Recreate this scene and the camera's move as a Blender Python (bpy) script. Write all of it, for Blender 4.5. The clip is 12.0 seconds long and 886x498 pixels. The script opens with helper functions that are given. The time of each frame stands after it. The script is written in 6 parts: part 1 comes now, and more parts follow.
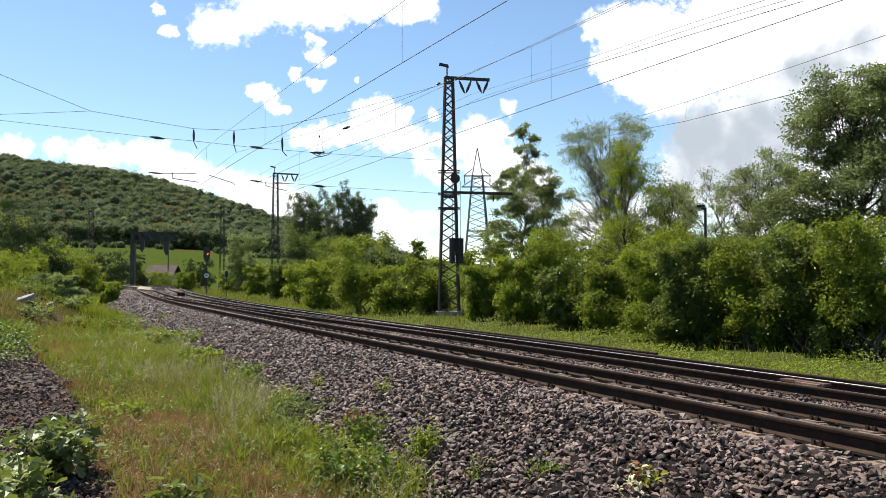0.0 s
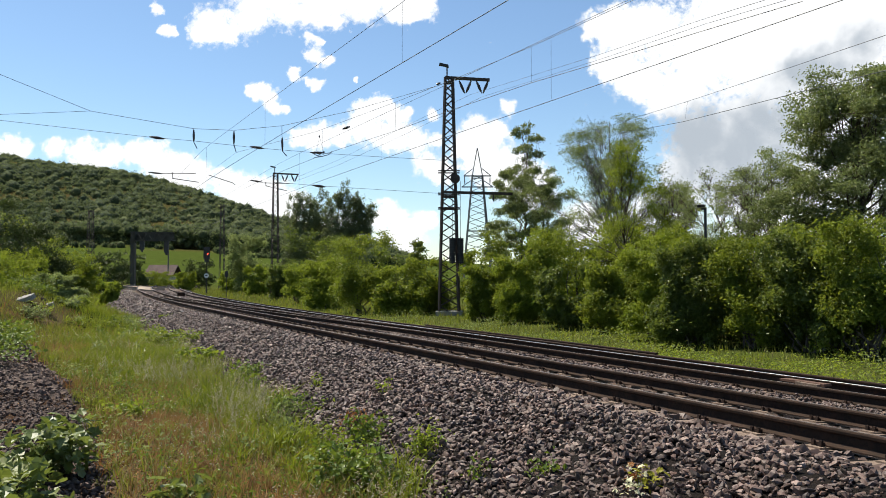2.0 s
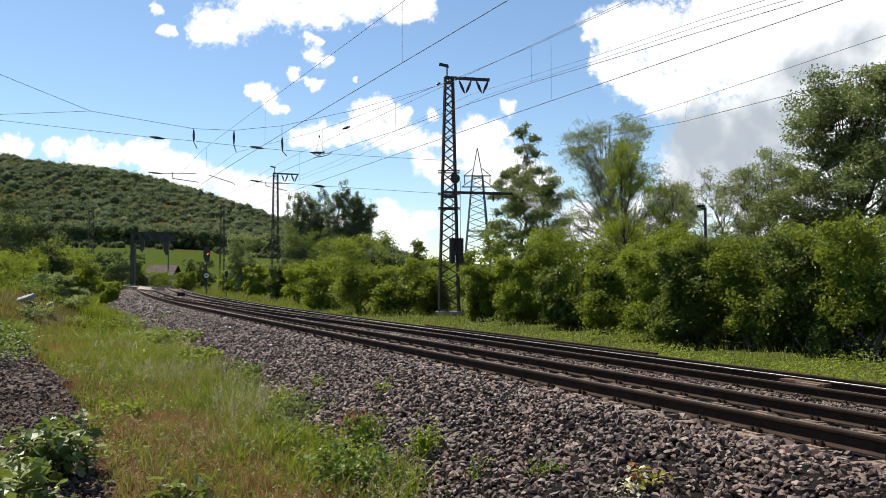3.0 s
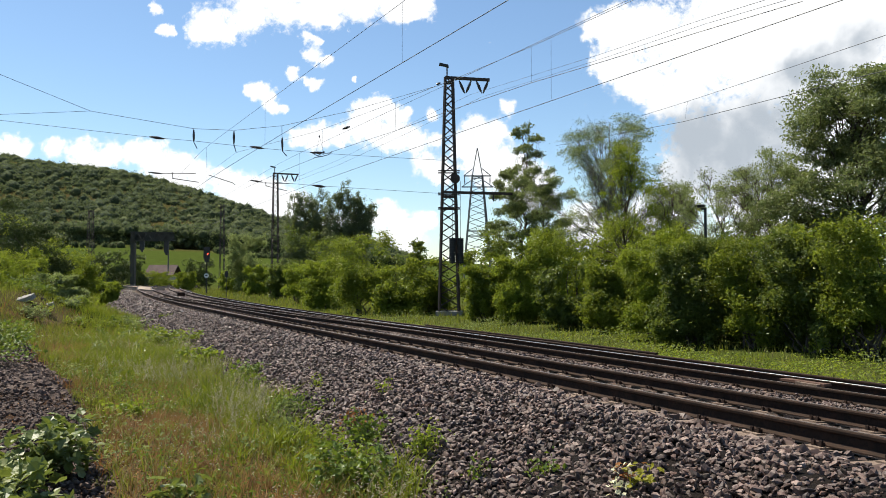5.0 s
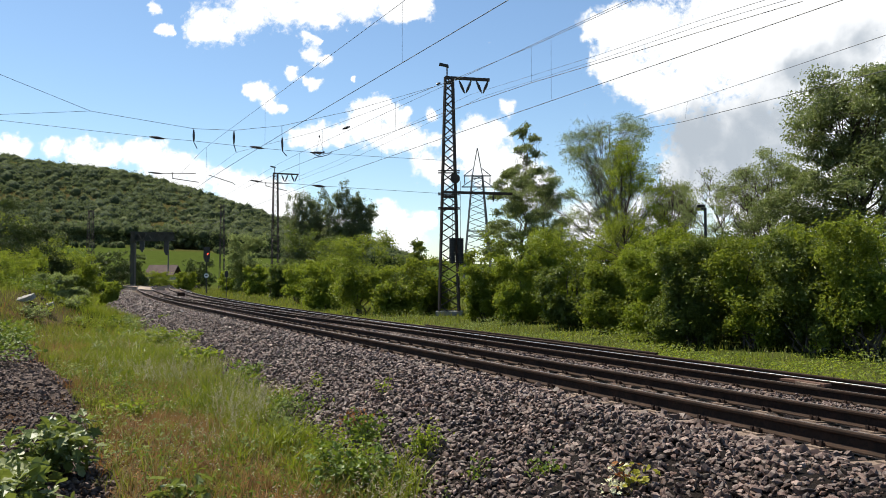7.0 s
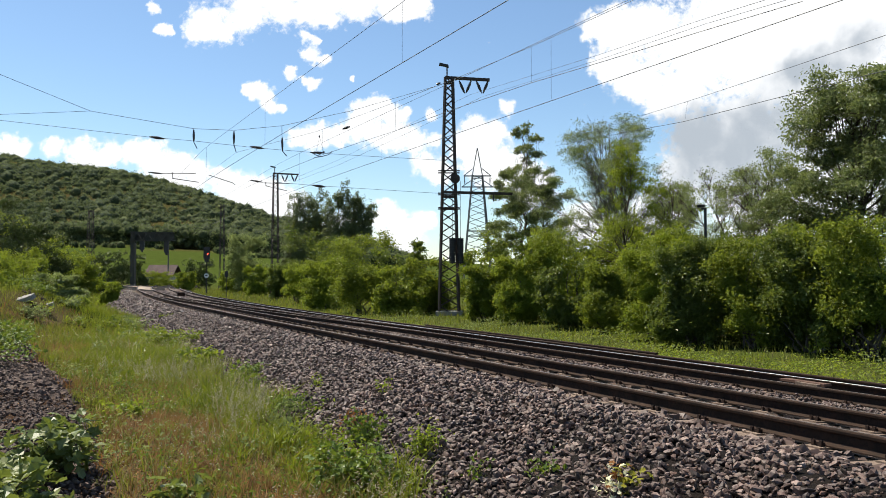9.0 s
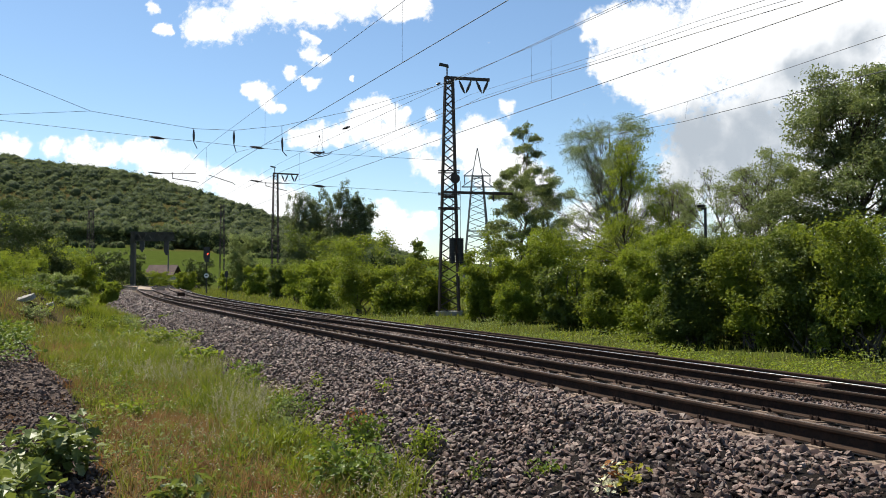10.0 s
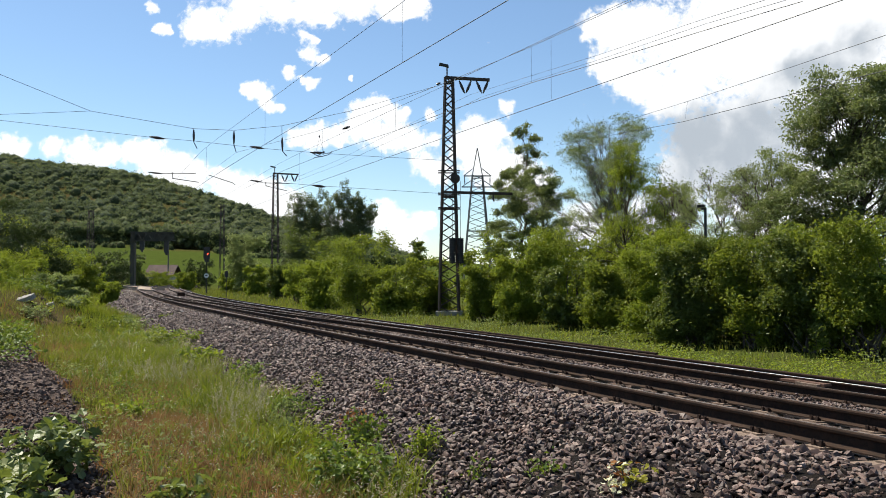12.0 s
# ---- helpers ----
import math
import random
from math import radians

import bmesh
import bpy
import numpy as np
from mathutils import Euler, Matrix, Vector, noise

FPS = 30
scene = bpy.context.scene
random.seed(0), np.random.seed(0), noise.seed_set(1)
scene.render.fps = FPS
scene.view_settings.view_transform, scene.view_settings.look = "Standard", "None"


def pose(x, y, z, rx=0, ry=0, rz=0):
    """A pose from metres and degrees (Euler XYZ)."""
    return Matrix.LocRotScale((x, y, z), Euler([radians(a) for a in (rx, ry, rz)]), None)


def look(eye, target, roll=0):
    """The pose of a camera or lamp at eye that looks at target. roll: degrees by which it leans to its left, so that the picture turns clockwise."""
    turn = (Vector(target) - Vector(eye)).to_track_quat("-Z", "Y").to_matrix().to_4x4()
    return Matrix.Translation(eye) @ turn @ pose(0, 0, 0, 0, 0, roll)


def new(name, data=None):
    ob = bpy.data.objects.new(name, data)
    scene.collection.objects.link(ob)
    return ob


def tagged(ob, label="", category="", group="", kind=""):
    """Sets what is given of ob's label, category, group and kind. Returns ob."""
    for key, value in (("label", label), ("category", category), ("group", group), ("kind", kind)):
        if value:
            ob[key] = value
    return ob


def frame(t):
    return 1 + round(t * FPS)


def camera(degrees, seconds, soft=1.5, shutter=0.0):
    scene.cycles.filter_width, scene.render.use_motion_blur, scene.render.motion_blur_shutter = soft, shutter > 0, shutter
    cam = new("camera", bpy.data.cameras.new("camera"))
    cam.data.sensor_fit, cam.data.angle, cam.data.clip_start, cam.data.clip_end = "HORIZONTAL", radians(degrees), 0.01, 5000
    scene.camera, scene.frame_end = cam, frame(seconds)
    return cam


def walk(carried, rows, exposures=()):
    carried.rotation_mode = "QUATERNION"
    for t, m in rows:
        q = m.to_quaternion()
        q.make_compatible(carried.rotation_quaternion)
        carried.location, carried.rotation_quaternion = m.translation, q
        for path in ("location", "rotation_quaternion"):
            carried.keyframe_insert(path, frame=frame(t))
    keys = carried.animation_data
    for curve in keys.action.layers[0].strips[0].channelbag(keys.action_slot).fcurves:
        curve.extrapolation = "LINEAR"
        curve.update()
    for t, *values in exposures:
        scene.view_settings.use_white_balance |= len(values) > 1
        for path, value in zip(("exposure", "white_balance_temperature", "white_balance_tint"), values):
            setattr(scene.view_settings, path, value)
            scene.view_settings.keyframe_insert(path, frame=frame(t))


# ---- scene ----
cam = camera(58.38, 12.0, soft=0.9)
EYE = (0.0, 0.0, 1.25)
CAM_POSE = pose(EYE[0], EYE[1], EYE[2], 91.797, 0, 0)
walk(cam, [(0.0, CAM_POSE), (12.0, CAM_POSE)], exposures=[(0.0, 0.97), (0.2, 0.86), (0.5, 0.72), (1.0, 0.75), (2.0, 0.78), (12.0, 0.78)])

# ---- world and sun ----
SUN_DIR = Vector((-0.48, 0.42, 1.15)).normalized()
world = bpy.data.worlds.new("sky")
scene.world = world
world.use_nodes = True
wn = world.node_tree
sky = wn.nodes.new("ShaderNodeTexSky")
sky.sky_type = "NISHITA"
sky.sun_disc = False
sky.sun_elevation = math.asin(SUN_DIR.z)
sky.sun_rotation = math.atan2(SUN_DIR.x, SUN_DIR.y)
sky.altitude = 250
sky.air_density = 1.0
sky.dust_density = 0.25
sky.ozone_density = 1.6
tone = wn.nodes.new("ShaderNodeMix")
tone.data_type = "RGBA"
tone.blend_type = "MULTIPLY"
tone.inputs["Factor"].default_value = 1.0
tone.inputs[7].default_value = (0.92, 1.0, 1.03, 1)
wn.links.new(sky.outputs[0], tone.inputs[6])
wn.links.new(tone.outputs[2], wn.nodes["Background"].inputs[0])
wn.nodes["Background"].inputs[1].default_value = 0.082

sun_data = bpy.data.lights.new("sun", "SUN")
sun_data.energy = 5.0
sun_data.angle = radians(0.53)
sun_data.color = (1.0, 0.93, 0.80)
sun = new("sun", sun_data)
sun.matrix_world = look(SUN_DIR * 50, (0, 0, 0))


# ---- materials ----
def mat_base(name, rough=0.8, metal=0.0):
    m = bpy.data.materials.new(name)
    m.use_nodes = True
    b = m.node_tree.nodes["Principled BSDF"]
    b.inputs["Roughness"].default_value = rough
    b.inputs["Metallic"].default_value = metal
    if rough > 0.78:
        b.inputs["Specular IOR Level"].default_value = 0.15
    return m, m.node_tree, b


def ramp(nt, stops):
    r = nt.nodes.new("ShaderNodeValToRGB")
    while len(r.color_ramp.elements) < len(stops):
        r.color_ramp.elements.new(0.5)
    for e, (p, c) in zip(r.color_ramp.elements, stops):
        e.position = p
        e.color = (*c, 1)
    return r


def noise_node(nt, scale, detail=4.0, rough=0.6, coord=None, distort=0.0):
    n = nt.nodes.new("ShaderNodeTexNoise")
    n.inputs["Scale"].default_value = scale
    n.inputs["Detail"].default_value = detail
    n.inputs["Roughness"].default_value = rough
    n.inputs["Distortion"].default_value = distort
    if coord is None:
        coord = nt.nodes.new("ShaderNodeTexCoord").outputs["Object"]
    nt.links.new(coord, n.inputs["Vector"])
    return n


def mix_rgb(nt, fac, a, b, mode="MIX"):
    n = nt.nodes.new("ShaderNodeMix")
    n.data_type = "RGBA"
    n.blend_type = mode
    for sock, v in ((n.inputs["Factor"], fac), (n.inputs[6], a), (n.inputs[7], b)):
        if isinstance(v, (int, float)):
            sock.default_value = v
        elif isinstance(v, tuple):
            sock.default_value = (*v, 1)
        else:
            nt.links.new(v, sock)
    return n.outputs[2]


def bump(nt, b, height, strength, dist=0.02):
    n = nt.nodes.new("ShaderNodeBump")
    n.inputs["Strength"].default_value = strength
    n.inputs["Distance"].default_value = dist
    nt.links.new(height, n.inputs["Height"])
    nt.links.new(n.outputs[0], b.inputs["Normal"])


def mat_noise(name, c1, c2, c3, scale, rough=0.8, metal=0.0, bump_s=0.4, bump_d=0.01, fine=6.0):
    """Three colours mixed by a coarse and a fine noise, with relief."""
    m, nt, b = mat_base(name, rough, metal)
    n1 = noise_node(nt, scale)
    n2 = noise_node(nt, scale * fine)
    r = ramp(nt, [(0.35, c1), (0.65, c2)])
    nt.links.new(n1.outputs[0], r.inputs[0])
    r2 = ramp(nt, [(0.45, (0, 0, 0)), (0.7, (1, 1, 1))])
    nt.links.new(n2.outputs[0], r2.inputs[0])
    nt.links.new(mix_rgb(nt, r2.outputs[0], r.outputs[0], c3), b.inputs["Base Color"])
    bump(nt, b, n2.outputs[0], bump_s, bump_d)
    return m


def mat_island(name, cols, rough=0.85, spread=2.0, bump_scale=60.0):
    """Pieces in one mesh that each take a colour of their own."""
    m, nt, b = mat_base(name, rough)
    g = nt.nodes.new("ShaderNodeNewGeometry")
    r = ramp(nt, [(i / (len(cols) - 1), c) for i, c in enumerate(cols)])
    nt.links.new(g.outputs["Random Per Island"], r.inputs[0])
    n = noise_node(nt, bump_scale)
    n2 = noise_node(nt, 0.7)
    k = mix_rgb(nt, 0.6, r.outputs[0], n.outputs[1], "OVERLAY")
    k2 = ramp(nt, [(0.3, (0.72, 0.70, 0.68)), (0.7, (1.1, 1.05, 1.0))])
    nt.links.new(n2.outputs[0], k2.inputs[0])
    nt.links.new(mix_rgb(nt, 1.0, mix_rgb(nt, 0.25, r.outputs[0], k), k2.outputs[0], "MULTIPLY"), b.inputs["Base Color"])
    bump(nt, b, n.outputs[0], 0.5, 0.004)
    return m


def mat_leaf(name, cols, through_col, trans=0.42, rough=0.55, patch=0.6, spec=0.2):
    """Leaves: a colour for each leaf, patches over the crown, light shining through."""
    m, nt, b = mat_base(name, rough)
    g = nt.nodes.new("ShaderNodeNewGeometry")
    r = ramp(nt, [(i / (len(cols) - 1), c) for i, c in enumerate(cols)])
    nt.links.new(g.outputs["Random Per Island"], r.inputs[0])
    n = noise_node(nt, patch, 2.0)
    k = ramp(nt, [(0.3, (0.75, 0.8, 0.8)), (0.7, (1.2, 1.15, 1.0))])
    nt.links.new(n.outputs[0], k.inputs[0])
    col = mix_rgb(nt, 1.0, r.outputs[0], k.outputs[0], "MULTIPLY")
    nt.links.new(col, b.inputs["Base Color"])
    b.inputs["Specular IOR Level"].default_value = spec
    tr = nt.nodes.new("ShaderNodeBsdfTranslucent")
    nt.links.new(mix_rgb(nt, 0.5, through_col, col), tr.inputs[0])
    mx = nt.nodes.new("ShaderNodeMixShader")
    mx.inputs[0].default_value = trans
    nt.links.new(b.outputs[0], mx.inputs[1])
    nt.links.new(tr.outputs[0], mx.inputs[2])
    nt.links.new(mx.outputs[0], nt.nodes["Material Output"].inputs[0])
    return m


def mat_canopy():
    """Far woods: a hue for each crown, haze greyed in, broken up by clumps of leaves."""
    m, nt, b = mat_base("forest_canopy", 0.95)
    g = nt.nodes.new("ShaderNodeNewGeometry")
    r = ramp(nt, [(0.0, (0.062, 0.082, 0.040)), (0.3, (0.098, 0.120, 0.058)), (0.55, (0.078, 0.100, 0.050)), (0.8, (0.125, 0.145, 0.066)), (0.95, (0.090, 0.112, 0.054)), (1.0, (0.165, 0.175, 0.072))])
    nt.links.new(g.outputs["Random Per Island"], r.inputs[0])
    n = noise_node(nt, 0.75, 6, 0.72)
    far = noise_node(nt, 0.012, 4, 0.6)
    k = ramp(nt, [(0.30, (0.42, 0.44, 0.46)), (0.66, (0.95, 0.95, 0.92))])
    nt.links.new(n.outputs[0], k.inputs[0])
    k2 = ramp(nt, [(0.32, (0.80, 0.84, 0.92)), (0.68, (1.12, 1.08, 0.96))])
    nt.links.new(far.outputs[0], k2.inputs[0])
    both = mix_rgb(nt, 1.0, k.outputs[0], k2.outputs[0], "MULTIPLY")
    nt.links.new(mix_rgb(nt, 1.0, r.outputs[0], both, "MULTIPLY"), b.inputs["Base Color"])
    b.inputs["Specular IOR Level"].default_value = 0.1
    bump(nt, b, n.outputs[0], 1.0, 1.5)
    return m


def mat_ground():
    """Grass, dry grass and bare soil, laid out by the plan (attribute 'bare')."""
    m, nt, b = mat_base("ground_grass_and_soil", 0.95)
    b.inputs["Specular IOR Level"].default_value = 0.0
    tc = nt.nodes.new("ShaderNodeTexCoord").outputs["Object"]
    big = noise_node(nt, 0.35, 5, 0.6, tc)
    mid = noise_node(nt, 2.2, 6, 0.65, tc)
    fine = noise_node(nt, 28.0, 4, 0.7, tc)
    grass = ramp(nt, [(0.3, (0.035, 0.045, 0.010)), (0.5, (0.070, 0.068, 0.021)), (0.72, (0.14, 0.086, 0.040))])
    nt.links.new(mid.outputs[0], grass.inputs[0])
    grass2 = mix_rgb(nt, fine.outputs[0], grass.outputs[0], (0.04, 0.03, 0.013))
    soil = ramp(nt, [(0.3, (0.018, 0.013, 0.010)), (0.55, (0.045, 0.031, 0.024)), (0.75, (0.085, 0.06, 0.046))])
    nt.links.new(fine.outputs[0], soil.inputs[0])
    at = nt.nodes.new("ShaderNodeAttribute")
    at.attribute_name = "bare"
    add = nt.nodes.new("ShaderNodeMath")
    add.operation = "ADD"
    nt.links.new(at.outputs["Fac"], add.inputs[0])
    sub = nt.nodes.new("ShaderNodeMath")
    sub.operation = "MULTIPLY_ADD"
    nt.links.new(mid.outputs[0], sub.inputs[0])
    sub.inputs[1].default_value = 1.2
    sub.inputs[2].default_value = -0.6
    nt.links.new(sub.outputs[0], add.inputs[1])
    step = ramp(nt, [(0.4, (0, 0, 0)), (0.6, (1, 1, 1))])
    nt.links.new(add.outputs[0], step.inputs[0])
    far = nt.nodes.new("ShaderNodeAttribute")
    far.attribute_name = "meadow"
    meadow = ramp(nt, [(0.3, (0.036, 0.052, 0.011)), (0.7, (0.056, 0.074, 0.016))])
    nt.links.new(big.outputs[0], meadow.inputs[0])
    fresh, dead = nt.nodes.new("ShaderNodeAttribute"), nt.nodes.new("ShaderNodeAttribute")
    fresh.attribute_name, dead.attribute_name = "lush", "dry"
    turf = ramp(nt, [(0.3, (0.016, 0.024, 0.004)), (0.55, (0.034, 0.046, 0.008)), (0.75, (0.060, 0.066, 0.016))])
    nt.links.new(fine.outputs[0], turf.inputs[0])
    straw = ramp(nt, [(0.3, (0.050, 0.038, 0.022)), (0.55, (0.110, 0.080, 0.048)), (0.75, (0.200, 0.145, 0.092))])
    nt.links.new(fine.outputs[0], straw.inputs[0])
    grass2 = mix_rgb(nt, fresh.outputs["Fac"], grass2, turf.outputs[0])
    grass2 = mix_rgb(nt, dead.outputs["Fac"], grass2, straw.outputs[0])
    near = mix_rgb(nt, step.outputs[0], grass2, soil.outputs[0])
    nt.links.new(mix_rgb(nt, far.outputs["Fac"], near, meadow.outputs[0]), b.inputs["Base Color"])
    bump(nt, b, fine.outputs[0], 0.7, 0.03)
    return m


def mat_clouds():
    """Thin to thick cloud over the sky; the thickness comes from the attribute 'puff'."""
    m = bpy.data.materials.new("cloud")
    m.use_nodes = True
    nt = m.node_tree
    nt.nodes.remove(nt.nodes["Principled BSDF"])
    tc = nt.nodes.new("ShaderNodeTexCoord").outputs["Object"]

    def calc(op, a, b, c=None):
        n = nt.nodes.new("ShaderNodeMath")
        n.operation = op
        for i, v in enumerate((a, b, c)):
            if v is None:
                continue
            if isinstance(v, (int, float)):
                n.inputs[i].default_value = v
            else:
                nt.links.new(v, n.inputs[i])
        return n.outputs[0]

    n1 = noise_node(nt, 0.036, 9, 0.66, tc, 0.25)
    n2 = noise_node(nt, 0.008, 5, 0.55, tc, 0.2)
    cell = nt.nodes.new("ShaderNodeTexVoronoi")
    cell.feature = "SMOOTH_F1"
    cell.inputs["Scale"].default_value = 0.034
    cell.inputs["Detail"].default_value = 2.0
    cell.inputs["Smoothness"].default_value = 0.4
    nt.links.new(tc, cell.inputs["Vector"])
    at = nt.nodes.new("ShaderNodeAttribute")
    at.attribute_name = "puff"
    h = calc("MULTIPLY_ADD", n1.outputs[0], 3.0, -1.50)
    h = calc("ADD", h, calc("MULTIPLY_ADD", cell.outputs["Distance"], -0.55, 0.24))
    h = calc("ADD", at.outputs["Fac"], h)
    al = nt.nodes.new("ShaderNodeMapRange")
    al.interpolation_type = "SMOOTHSTEP"
    al.inputs["From Min"].default_value = -0.20
    al.inputs["From Max"].default_value = 1.15
    nt.links.new(h, al.inputs["Value"])
    grey = nt.nodes.new("ShaderNodeAttribute")
    grey.attribute_name = "thick"
    k3 = calc("ADD", grey.outputs["Fac"], calc("MULTIPLY_ADD", n2.outputs[0], 1.6, -0.75))
    k3 = calc("MULTIPLY", k3, grey.outputs["Fac"])
    k4 = nt.nodes.new("ShaderNodeMapRange")
    k4.interpolation_type = "SMOOTHSTEP"
    k4.inputs["From Min"].default_value = 0.0
    k4.inputs["From Max"].default_value = 1.0
    nt.links.new(k3, k4.inputs["Value"])
    col = mix_rgb(nt, k4.outputs[0], (0.66, 0.67, 0.68), (0.300, 0.335, 0.375))
    em = nt.nodes.new("ShaderNodeEmission")
    nt.links.new(col, em.inputs[0])
    tr = nt.nodes.new("ShaderNodeBsdfTransparent")
    mx = nt.nodes.new("ShaderNodeMixShader")
    nt.links.new(al.outputs[0], mx.inputs[0])
    nt.links.new(tr.outputs[0], mx.inputs[1])
    nt.links.new(em.outputs[0], mx.inputs[2])
    nt.links.new(mx.outputs[0], nt.nodes["Material Output"].inputs[0])
    return m


def mat_glow(name, col, strength):
    m, nt, b = mat_base(name, 0.3)
    b.inputs["Base Color"].default_value = (*col, 1)
    b.inputs["Emission Color"].default_value = (*col, 1)
    b.inputs["Emission Strength"].default_value = strength
    return m


